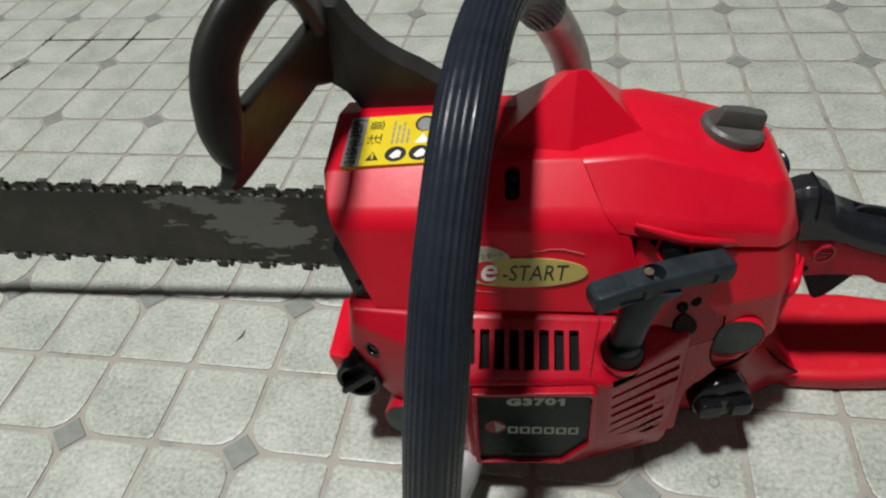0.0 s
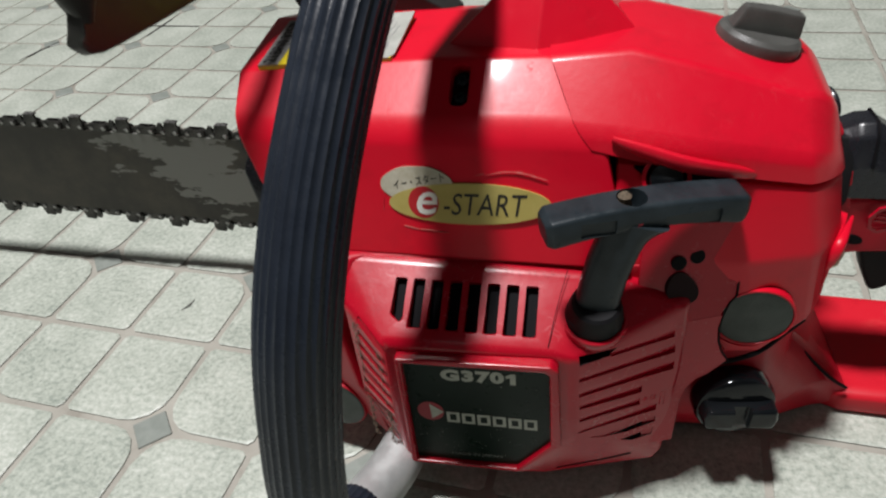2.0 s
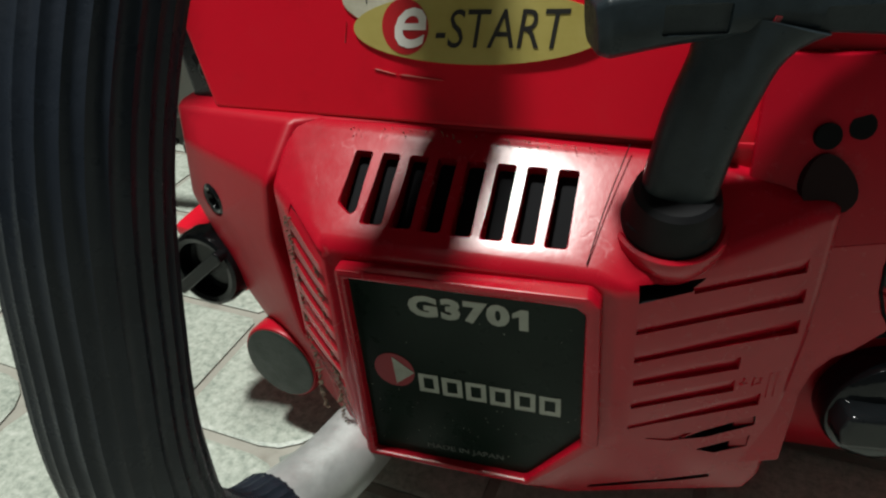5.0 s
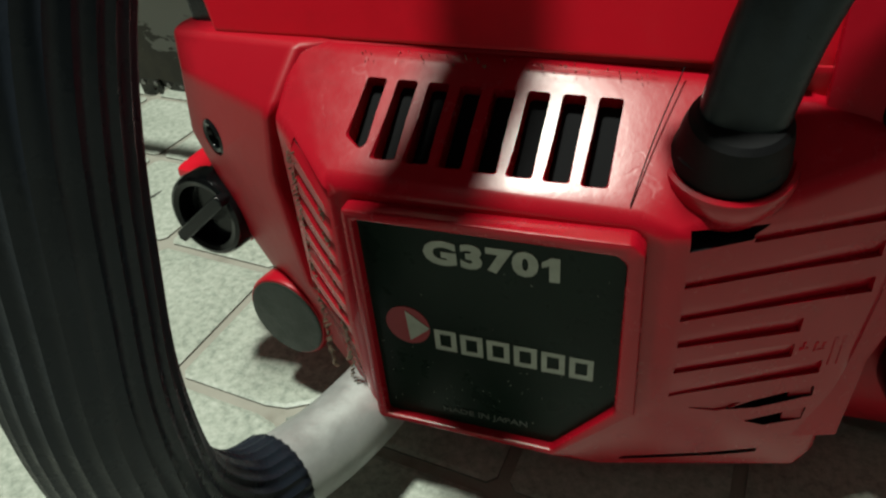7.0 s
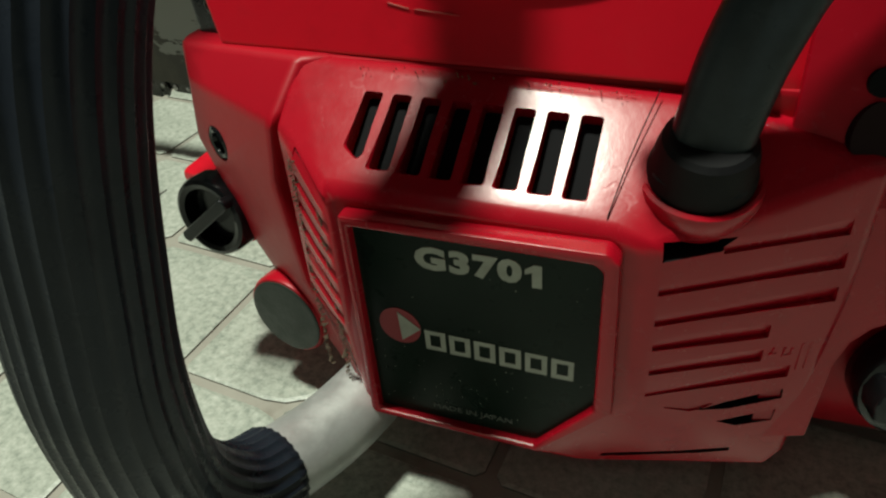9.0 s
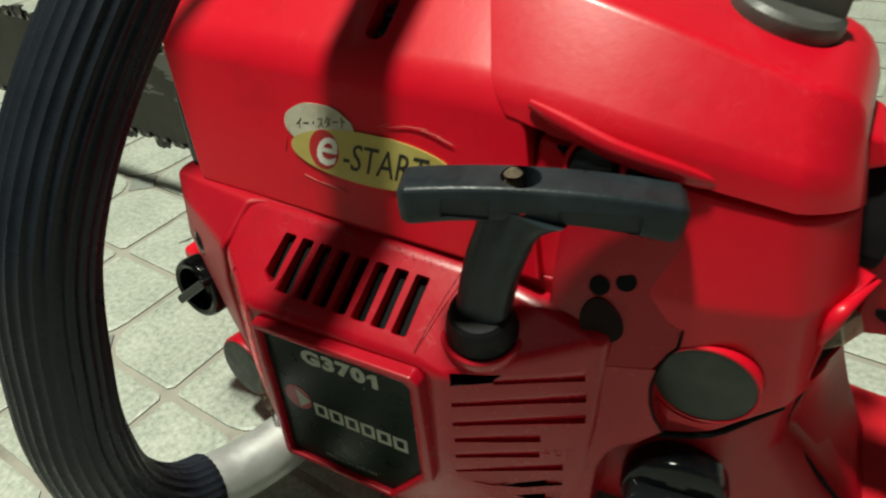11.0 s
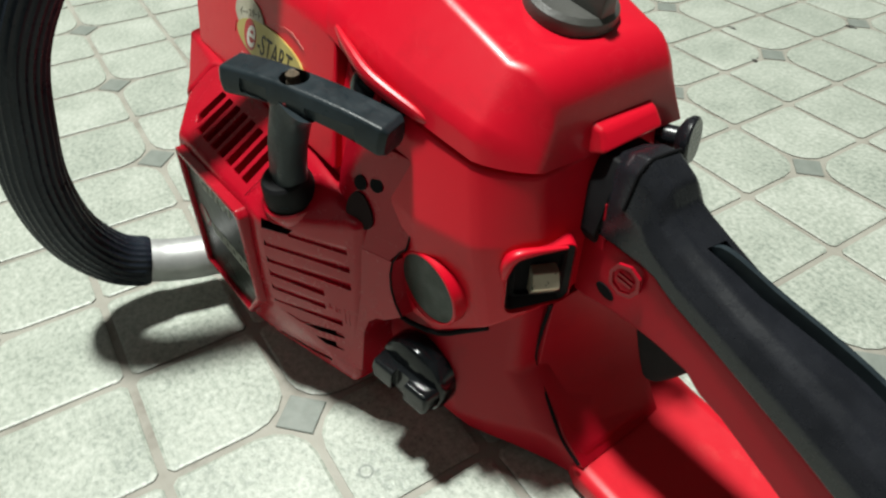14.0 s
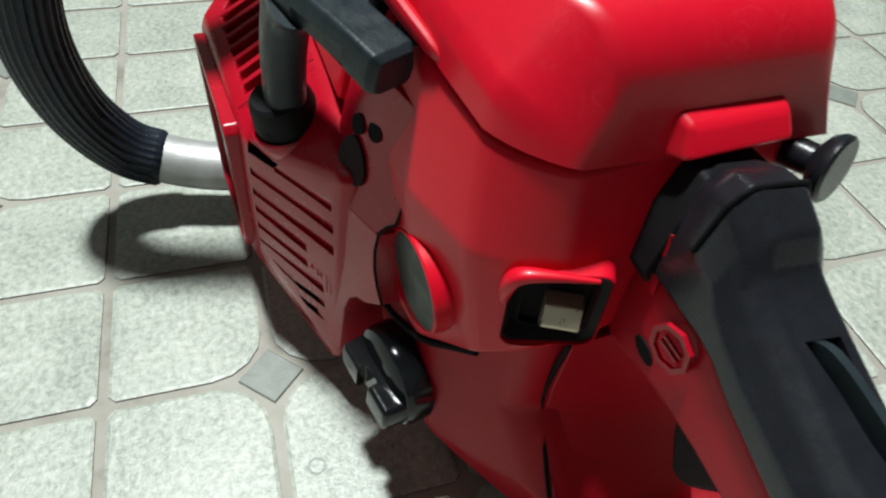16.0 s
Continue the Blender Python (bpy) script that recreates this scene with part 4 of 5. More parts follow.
HANDLE = [(2.3, -10.6, 2.35), (1.78, -13.2, 2.5), (1.22, -15.0, 2.78), (0.85, -16.8, 3.6), (0.9, -18.1, 5.8), (1.35, -18.55, 8.6), (1.66, -18.32, 11.5),
          (2.13, -17.12, 16.0), (2.5, -14.12, 20.0), (3.2, -9.36, 24.05), (3.9, -3.6, 25.4), (4.9, 1.0, 24.6), (6.4, 4.0, 22.0), (7.9, 5.8, 18.4), (8.6, 6.6, 14.0), (8.8, 6.2, 9.0)]


def front_handle():
    """Bent aluminium pipe with a ribbed rubber sleeve over most of it."""
    path = smooth_path(HANDLE, 10)
    pipe = part("front_handle", sweep(path, lambda i, s: circle(1.13, 24)), ALU, saw, "bent aluminium pipe handle")
    lo, hi = 22, 121
    sleeve_path = path[lo:hi]
    n = len(sleeve_path)

    def section(i, s):
        end = min(i, n - 1 - i)
        return circle(1.27 - (0.10 if end == 0 else 0.0), 84, 28, 0.035)
    part("handle_sleeve", sweep(sleeve_path, section), RUBBER, pipe, "ribbed black rubber sleeve", 60)


def hand_guard():
    """Black plastic hand guard and brake lever in front of the handle."""
    rows = []
    for y, z0, z1 in ((-11.1, 21.75, 22.3), (-10.85, 21.42, 23.0), (-10.3, 21.25, 23.9), (-9.4, 21.2, 24.5), (-7.0, 21.2, 24.5), (-4.6, 21.22, 24.5), (-1.95, 21.2, 24.6), (0.1, 20.2, 24.7)):
        xl, xu = -6.69 + 0.152 * (y + 11.08), -6.28 + 0.165 * (y + 11.0)
        rows.append([(xl, y, z0), (xl + 0.05, y, z0 + 0.25), (xu, y, z1 - 0.2), (xu - 0.12, y, z1), (xu - 0.62, y, z1), (xl - 0.6, y, z0 + 0.1), (xl - 0.35, y, z0 - 0.05)])
    plate = soften(ring_mesh(rows), 0.12, 24)
    # the band turns up at the end of the plate and back over it
    path = smooth_path([(-6.62, -10.55, 22.4), (-6.66, -10.42, 23.3), (-6.55, -10.2, 24.8), (-6.45, -9.9, 26.0), (-6.05, -9.3, 27.3), (-5.2, -8.0, 28.4), (-4.9, -6.2, 28.6), (-4.8, -4.0, 27.8), (-4.85, -2.2, 26.3), (-4.95, -0.8, 24.3)], 6)
    across = Vector((-0.52, -0.85, 0))
    loop = []
    for i, p in enumerate(path):
        along = (path[min(i + 1, len(path) - 1)] - path[max(i - 1, 0)]).normalized()
        across = (across - along * across.dot(along)).normalized()
        out = along.cross(across)
        width = min(1.0, 0.22 + 0.075 * i)
        loop.append([p + across * u + out * v for u, v in superoval(width, 0.50, 3.0, 20)])
    guard = part("hand_guard", merged(plate, ring_mesh(loop)), GUARD_BLACK, saw, "black plastic hand guard rubbed brown inside")
    leg = prism(Frame((0, 0, 0), (1, 0, 0), (0, 0, 1)), [(-5.3, 20.4), (-5.0, 24.7), (-4.1, 24.65), (-3.5, 23.5), (-2.75, 22.6), (-2.0, 21.9), (-1.2, 21.35), (-0.3, 20.85), (0.7, 20.15), (3.5, 18.6), (3.5, 17.4), (-2.4, 17.4), (-3.5, 18.2), (-4.4, 19.7)], -1.5, 0.2)
    part("guard_arm", soften(leg, 0.14, 24), GUARD_BLACK, guard)


def bar_z(x):
    return 7.95 - 0.036 * (x + 20)


def guide_bar():
    """Flat steel bar with a rounded nose."""
    rows = []
    for k in range(25):
        x = -1.0 - 42.0 * k / 24
        s = max(0, (k - 21) / 3)
        half = 3.05 * math.sqrt(max(0.02, 1 - s * s)) if s else 3.05
        rows.append([(x, 1.62, bar_z(x) - half), (x, 1.62, bar_z(x) + half), (x, 2.08, bar_z(x) + half), (x, 2.08, bar_z(x) - half)])
    return part("guide_bar", ring_mesh(rows), BAR, saw, "brown-black steel guide bar with worn bare patches")


def saw_chain():
    """Chain on both edges of the bar: straps in pairs, every second one a cutter."""
    bits = []
    for side in (1, -1):
        for k in range(52):
            x = -1.6 - 0.8255 * k
            z = bar_z(x) + side * 3.22
            bits.append(prism(Frame((x, 1.85, z), (1, 0, -0.036 * 1.0), (0, 0, side)), [(-0.36, -0.3), (0.36, -0.3), (0.40, 0.18), (0.1, 0.30), (-0.40, 0.18)], -0.09, 0.09))
    chain = tagged(part("saw_chain", merged(*bits), STEEL, saw, "oily dark steel saw chain"), kind="stuff")
    fr = Frame((0, 0, 0), (1, 0, 0), (0, 0, 1))

    def outline():
        pts = []
        for cx, a0 in ((0.41, -90), (-0.41, 90)):
            for k in range(5):
                a = radians(a0 + 45 * k)
                pts.append((cx + 0.25 * math.cos(a), 0.27 * math.sin(a)))
        return pts
    rivets = [lathe(Frame((s * 0.41, 0, 0), (1, 0, 0), (0, 0, 1)), [(0.15, -0.2), (0.15, 0.27), (0.10, 0.31), (0.03, 0.31)], 10) for s in (1, -1)]
    strap = merged(prism(fr, outline(), 0.10, 0.22), prism(fr, outline(), -0.22, -0.10), *rivets)
    cut = merged(prism(fr, outline(), 0.10, 0.22), prism(fr, outline(), -0.22, -0.10),
                 *[lathe(Frame((s * 0.41, 0, 0), (1, 0, 0), (0, 0, 1)), [(0.15, -0.2), (0.15, 0.27), (0.10, 0.31), (0.03, 0.31)], 10) for s in (1, -1)],
                 prism(fr, [(-0.1, 0.15), (0.66, 0.15), (0.66, 0.30), (0.62, 0.62), (-0.12, 0.70), (-0.2, 0.42)], 0.08, 0.24),
                 prism(Frame((0, 0, 0.64), (1, 0, 0), (0, 1, 0)), [(-0.12, -0.28), (0.60, -0.24), (0.60, 0.1), (-0.12, 0.1)], -0.05, 0.06),
                 prism(fr, [(-0.72, 0.1), (-0.34, 0.1), (-0.36, 0.56), (-0.58, 0.60), (-0.74, 0.3)], 0.10, 0.24))
    first = {}
    for name, bm, mat in (("tie_strap", strap, STEEL), ("cutter", cut, STEEL)):
        first[name] = part(name, bm, mat, chain)
        first[name].data.materials.append(BRIGHT)
        for face in first[name].data.polygons:
            # rivet heads and the tops of the teeth take pale steel, their glints put into colour
            if (face.normal.z > 0.6 and face.center.z > 0.5 * CM) or abs(face.center.y) > 0.275 * CM:
                face.material_index = 1
    used = {"tie_strap": False, "cutter": False}
    for side in (1, -1):
        for k in range(25):
            x = -2.0 - 1.651 * k - (0.3 if side < 0 else 0)
            z = bar_z(x) + side * 3.28
            name = "cutter" if k % 2 == (0 if side > 0 else 1) else "tie_strap"
            m = Matrix.Translation(Vector((x, 1.85, z)) * CM) @ pose(0, 0, 0, 0, 2.1 + (180 if side < 0 else 0), 0)
            if not used[name]:
                first[name].matrix_basis, used[name] = m, True
            else:
                ob = first[name].copy()
                scene.collection.objects.link(ob)
                ob.matrix_basis = m


def rear_handle():
    """Rear grip: black upper shell, red lower rail, trigger and throttle lock."""
    stations = (
        (19.3, ((-3.70, 12.0), (-3.40, 13.2), (-2.90, 14.2), (-2.50, 14.5), (-1.40, 14.4), (-1.00, 13.9), (-0.90, 11.5))),
        (20.1, ((-3.72, 12.0), (-3.52, 13.4), (-3.16, 14.55), (-2.65, 14.98), (-1.35, 14.8), (-0.95, 14.1), (-0.90, 11.5))),
        (20.7, ((-3.72, 12.0), (-3.52, 13.4), (-3.18, 14.60), (-2.70, 15.05), (-1.32, 14.85), (-0.95, 14.2), (-0.90, 11.5))),
        (21.6, ((-3.74, 12.0), (-3.58, 13.1), (-3.10, 14.05), (-2.65, 14.45), (-1.35, 14.3), (-0.95, 13.7), (-0.90, 11.5))),
        (21.95, ((-3.74, 12.0), (-3.62, 12.8), (-3.15, 13.45), (-2.70, 13.72), (-1.30, 13.6), (-0.95, 13.1), (-0.90, 11.4))),
        (22.5, ((-3.74, 11.9), (-3.64, 12.5), (-3.18, 13.08), (-2.72, 13.32), (-1.25, 13.25), (-0.95, 12.8), (-0.90, 11.2))),
        (23.3, ((-3.72, 11.45), (-3.64, 12.1), (-3.20, 12.75), (-2.75, 12.98), (-1.25, 12.92), (-0.98, 12.4), (-0.90, 11.0))),
        (25.1, ((-3.72, 10.85), (-3.64, 11.5), (-3.22, 12.05), (-2.75, 12.28), (-1.25, 12.20), (-1.00, 11.7), (-0.95, 10.4))),
        (28.5, ((-3.75, 9.65), (-3.70, 10.4), (-3.28, 11.15), (-2.80, 11.42), (-1.30, 11.40), (-1.10, 10.8), (-1.00, 9.2))),
        (32.0, ((-3.85, 8.3), (-3.80, 9.2), (-3.38, 9.95), (-2.90, 10.22), (-1.40, 10.2), (-1.20, 9.6), (-1.10, 8.0))),
        (36.0, ((-3.95, 6.5), (-3.90, 7.5), (-3.48, 8.3), (-3.00, 8.60), (-1.50, 8.6), (-1.30, 8.0), (-1.20, 6.3))))
    bm = soften(ring_mesh([[(x, y, z) for y, z in outline] for x, outline in stations]), 0.13, 14, 3)
    slot = Frame((23.85, -1.95, 12.75), (1, 0.0, -0.30), (0, 1, 0))
    bm = carved(bm, [prism(slot, [(-0.70, -0.46), (-0.62, 0.42), (-0.1, 0.40), (0.5, 0.10), (3.0, 0.36), (3.0, 0.22), (0.4, -0.20)], -0.9, 2.0)])
    grip = part("rear_grip", bm, BLACK, saw, "satin black rear grip with a stepped root")
    lever = sweep(smooth_path([(23.45, -2.12, 12.60), (23.7, -2.14, 12.80), (24.5, -2.02, 12.58), (25.5, -1.88, 12.24), (28.3, -1.52, 11.45), (32.0, -1.4, 10.25)], 5), lambda i, s: [(-0.11, -0.4), (0.11, -0.4), (0.09, 0.16), (0.03, 0.21), (-0.03, 0.21), (-0.09, 0.16)])
    part("throttle_lock", lever, GREY_BLACK, grip, "grey-black throttle lock lever in its slot")
    part("root_groove", sweep([Vector((20.7, y, z)) for y, z in ((-3.55, 13.4), (-3.20, 14.58), (-2.98, 14.86), (-2.70, 15.02), (-2.0, 14.96), (-1.32, 14.86), (-1.02, 14.40), (-0.92, 13.2))], lambda i, s: circle(0.065, 6)), HOLE, grip, "dark groove round the root")
    # black block put into the gap behind the root in place of its shade
    part("root_gap_shade", soften(ring_mesh([[(x, -3.95, 12.0), (x, -3.55, 13.5), (x, -2.95, 14.5), (x, -1.1, 14.4), (x, -0.9, 11.3), (x, -3.5, 11.3)] for x in (18.9, 20.04)]), 0.12, 20), MATT_BLACK, grip, "matt black block standing for the shaded gap between housing and handle")
    hood = ring_mesh([[(16.9, -3.9, 16.1), (16.9, -0.1, 16.1), (16.9, 0.0, 14.0), (16.9, -4.3, 14.0)], [(19.1, -3.25, 15.42), (18.95, -0.55, 15.36), (19.45, -0.60, 14.85), (19.45, -3.42, 14.74)]])
    part("cover_hood", soften(hood, 0.17, 20, 3), RED, saw, "red hood over the handle root")
    rail = ring_mesh([[(x, -3.62, zt - 0.35), (x, -3.5, zt), (x, -0.9, zt), (x, -0.9, zb), (x, -2.9, zb), (x, -3.72, zb + 0.45)]
                      for x, zt, zb in ((19.3, 11.5, 8.5), (19.95, 11.95, 8.55), (21.2, 12.05, 8.85), (22.3, 12.05, 8.95), (23.3, 11.55, 8.95), (24.5, 11.12, 8.85), (25.2, 10.9, 8.35), (26.1, 10.65, 8.15), (28.2, 9.85, 7.2), (32.0, 8.4, 5.4), (36.0, 6.8, 3.6))])
    rail_ob = part("handle_rail", soften(rail, 0.3, 20), RED_DULL, saw, "dull red lower rail of the rear handle")
    fr = Frame((21.6, -3.82, 11.2), (2.3, 0.35, -0.5), (0.2, 0.0, 1))
    ring = ring_mesh([[fr.at(*p, 0) for p in oval(0.62, 0.72, 8)], [fr.at(*p, 0.12) for p in oval(0.62, 0.72, 8)], [fr.at(*p, 0.12) for p in oval(0.48, 0.56, 8)], [fr.at(*p, 0) for p in oval(0.48, 0.56, 8)]], True, False)
    part("moulded_mark", merged(ring, block(fr, -0.3, 0.3, 0.08, 0.16, 0, 0.1), block(fr, -0.3, 0.3, -0.16, -0.06, 0, 0.1)), RED_MATT, rail_ob)
    # flat black oval in place of a shaded hole
    part("rail_hole_shade", prism(Frame((20.8, -3.70, 9.95), (1, 0.02, -0.28), (0, 0, 1)), oval(0.42, 0.24, 20), -0.3, 0.03), HOLE, rail_ob)
    part("rail_fin", soften(prism(Frame((20.0, -3.62, 11.9), (1, 0, 0), (0, 0.06, 1)), [(-0.05, -0.4), (0.34, -0.4), (0.05, 1.35), (-0.05, 1.35)], -0.12, 0.05), 0.03, 30), RED_DULL, rail_ob)
    trig = prism(Frame((0, -2.1, 0), (1, 0, 0), (0, 0, 1)), [(21.5, 10.0), (25.0, 9.2), (24.3, 8.3), (23.6, 7.1), (23.2, 6.5), (22.6, 6.2), (22.1, 7.2), (21.6, 8.6)], -0.7, 0.7)
    part("throttle_trigger", soften(trig, 0.25, 20), MATT_BLACK, grip, "black throttle trigger")


def switch_and_choke():
    fr = SWITCH
    shape, edge, inner = rounded(2.50, 2.92, 0.42), rounded(2.40, 2.80, 0.36), rounded(1.62, 1.9, 0.16)
    def rim(p, c):
        return fr.at(*p, c - 0.16 * (p[0] + 1.2))
    shell = ring_mesh([[fr.at(*p, -1.6) for p in shape], [rim(p, -0.02) for p in shape], [rim(p, 0.02) for p in edge], [fr.at(*p, -0.9) for p in edge]], True, False)
    box = part("switch_housing", soften(shell, 0.06, 30), RED, saw, "red housing round the stop switch")
    hump = smooth_path([fr.at(-1.28, 0.2, -0.12), fr.at(-1.26, 0.85, -0.06), fr.at(-1.05, 1.36, -0.02), fr.at(-0.4, 1.50, -0.05), fr.at(0.8, 1.48, -0.15)], 5)
    part("switch_hood", sweep(hump, lambda i, s: superoval(0.05 + 0.15 * math.sin(math.pi * s ** 0.7), 0.06 + 0.17 * math.sin(math.pi * s ** 0.7), 2.4, 14)), RED, box)
    lining = rounded(2.39, 2.79, 0.36)
    surround = soften(ring_mesh([[rim(p, -0.10) for p in lining], [rim(p, -0.12) for p in rounded(2.28, 2.66, 0.33)], [fr.at(*p, -0.55) for p in rounded(1.96, 2.28, 0.26)], [fr.at(*p, -0.42) for p in inner], [fr.at(*p, -1.0) for p in inner]], True, False), 0.04, 40)
    part("switch_surround", surround, MATT_BLACK, box, "black recessed surround")
    part("switch_body", prism(fr, inner, -1.0, -0.62), HOLE, box, "black stop switch")
    fr = Frame(fr.at(0.16, -0.12, -0.25), fr.u, fr.v)
    toggle = ring_mesh([[fr.at(a, b, -0.4) for a, b in ((-0.44, -0.75), (0.50, -0.75), (0.50, 0.46), (-0.44, 0.46))],
                        [fr.at(a, b, c) for a, b, c in ((-0.44, -0.74, -0.10), (0.50, -0.74, -0.10), (0.50, 0.44, 0.10), (-0.44, 0.44, 0.10))],
                        [fr.at(a, b, c) for a, b, c in ((-0.44, -0.14, 0.36), (0.50, -0.14, 0.36), (0.50, -0.06, 0.38), (-0.44, -0.06, 0.38))]])
    part("switch_toggle", soften(toggle, 0.05, 30), BRASS, box, "pale metal switch toggle")
    fr = Frame((19.65, 0.7, 13.95), (-0.35, 0.93, 0), (-0.1, -0.1, 1))
    knob = part("choke_knob", lathe(fr, [(0.45, -1.8), (0.4, -0.4), (0.74, -0.2), (0.86, 0.0), (0.86, 0.15), (0.78, 0.22), (0.1, 0.22)], 32), BLACK, saw, "black round choke knob")


def labels():
    """Stickers on the engine cover."""
    fr = Frame((5.35, -8.60, 14.35), (1, 0, 0.03), (0, 1.45, 5.3))
    gold = part("start_label", prism(fr, oval(3.2, 0.84, 48), -0.1, 0.035), GOLD, saw, "gold oval label with dark lettering")
    disc = part("letter_disc", prism(fr, oval(0.62, 0.66, 32, (-1.78, 0.04)), 0.03, 0.045), LABEL_RED, gold)
    lettering("letter_e", "e", fr, 1.42, WHITE, disc, -1.75, 0.16, 0.055, 0.006, 0.25, bold=0.02)
    lettering("label_word", "-START", fr, 0.92, INK, gold, 0.56, -0.06, 0.045, 0.006, 0.22, squeeze=0.78)
    blob = [(1.46 * math.cos(a) - 2.03, 0.74 * math.sin(a) + 0.76 + 0.015 * math.sin(7 * a)) for a in [2 * math.pi * k / 56 for k in range(56)]]
    cream = part("worn_label", prism(fr, blob, -0.1, 0.028), CREAM, saw, "worn cream paper label with dark marks")
    tilted = Frame(fr.at(-1.92, 0.86, 0), fr.u + fr.v * 0.17, fr.v)
    lettering("label_marks", "\u30a4\u30fc\u30fb\u30b9\u30bf\u30fc\u30c8", tilted, 0.31, INK, cream, 0.0, 0.02, 0.036, 0.005, 0.1, squeeze=0.72)
    for k, (a, b, l, turn) in enumerate(((1.0, 1.22, 0.35, 0.2), (1.75, 1.30, 0.4, 0.0), (2.25, 1.22, 0.35, -0.15), (2.75, 1.08, 0.3, -0.25), (-2.4, -1.05, 0.3, -0.2), (-1.4, -1.18, 0.6, -0.1), (-3.45, -0.1, 0.25, 1.4), (0.5, 1.18, 0.2, 0.3))):
        c, s = math.cos(turn), math.sin(turn)
        part("label_residue", prism(fr, [(a - l * c, b - l * s), (a + l * c, b + l * s), (a + l * c * 0.9, b + l * s + 0.014), (a - l * c * 0.8, b - l * s + 0.010)], -0.02, 0.012), FAINT, saw)
    # yellow warning label on the flat top
    fr = Frame((-1.15, -3.4, 18.74), (1, 0, 0.06), (0, 1, 0.11))
    x0, y0, y1 = -2.75, -1.95, 1.85
    yellow = part("warning_label", prism(fr, [(x0, y0), (3.1, y0), (3.1, y1), (x0, y1)], -0.3, 0.16), YELLOW, saw, "yellow warning label with black signs")
    silver = part("chain_label", prism(fr, [(x0, y0), (x0 + 0.95, y0), (x0 + 0.95, y1), (x0, y1)], 0.1, 0.172), SILVER, yellow, "silver strip with the chain size")
    up = Frame(fr.at(x0 + 0.48, (y0 + y1) / 2, 0), fr.v, -fr.u)
    lettering("chain_size", "21BP(0.325P)", up, 0.58, INK, silver, 0, 0, 0.185, 0.005, squeeze=0.80, bold=0.012)
    pale = part("pale_panel", prism(fr, [(2.0, y0), (3.0, y0), (3.2, y0 + 0.25), (3.2, y1), (2.0, y1)], 0.1, 0.172), PALE_METAL, yellow, "whitish end of the label with grey drawings")
    part("print_block", block(fr, 2.1, 2.75, y0 + 0.75, y0 + 1.2, 0.16, 0.182), SILVER, pale)
    part("print_block", block(fr, 2.2, 2.6, y0 + 0.2, y0 + 0.6, 0.16, 0.182), INK, pale)
    for k in range(3):
        part("print_stroke", prism(fr, [(2.2 + 0.2 * k, y0 + 1.5), (2.26 + 0.2 * k, y0 + 1.5), (2.45 + 0.2 * k, y0 + 3.2 - 0.3 * k), (2.4 + 0.2 * k, y0 + 3.2 - 0.3 * k)], 0.16, 0.18), SILVER, pale)
    lettering("warning_word", "\u6ce8 \u610f", Frame(fr.at(-1.15, 0.55, 0), fr.v, -fr.u), 0.62, INK, yellow, 0, 0, 0.175, 0.005)
    tri = part("warning_sign", prism(fr, [(-1.5, -1.6), (-0.8, -1.6), (-1.15, -0.95)], 0.15, 0.172), INK, yellow)
    part("sign_bar", prism(fr, [(-1.2, -1.5), (-1.1, -1.5), (-1.1, -1.1), (-1.2, -1.1)], 0.17, 0.18), YELLOW, tri)
    for a in (0.05, 1.3):
        ring = part("round_sign", prism(fr, oval(0.56, 0.56, 28, (a, -1.2)), 0.15, 0.172), INK, yellow)
        part("sign_face", prism(fr, [(a - 0.3, -1.35), (a - 0.1, -1.05), (a + 0.1, -0.9), (a + 0.3, -1.1), (a + 0.25, -1.45), (a - 0.1, -1.55)], 0.17, 0.18), WHITE, ring)
    upper = part("round_sign", prism(fr, oval(0.5, 0.62, 28, (1.35, 1.05)), 0.15, 0.172), INK, yellow)
    part("sign_face", prism(fr, oval(0.40, 0.5, 24, (1.38, 0.98)), 0.17, 0.18), SILVER, upper)
    part("warning_sign", prism(fr, [(0.95, -0.45), (1.75, -0.45), (1.35, 0.25)], 0.15, 0.172), WHITE, yellow)
    for k in range(4):
        a, b = -0.30 + 0.27 * k, -0.40
        for l in ((0.34, 0.5, 0.28, 0.42), (0.5, 0.3, 0.45), (0.28, 0.44, 0.36, 0.3), (0.46, 0.5))[k]:
            part("print_line", block(fr, a, a + 0.10, b, b + l, 0.15, 0.168), SILVER, yellow)
            b += l + 0.08


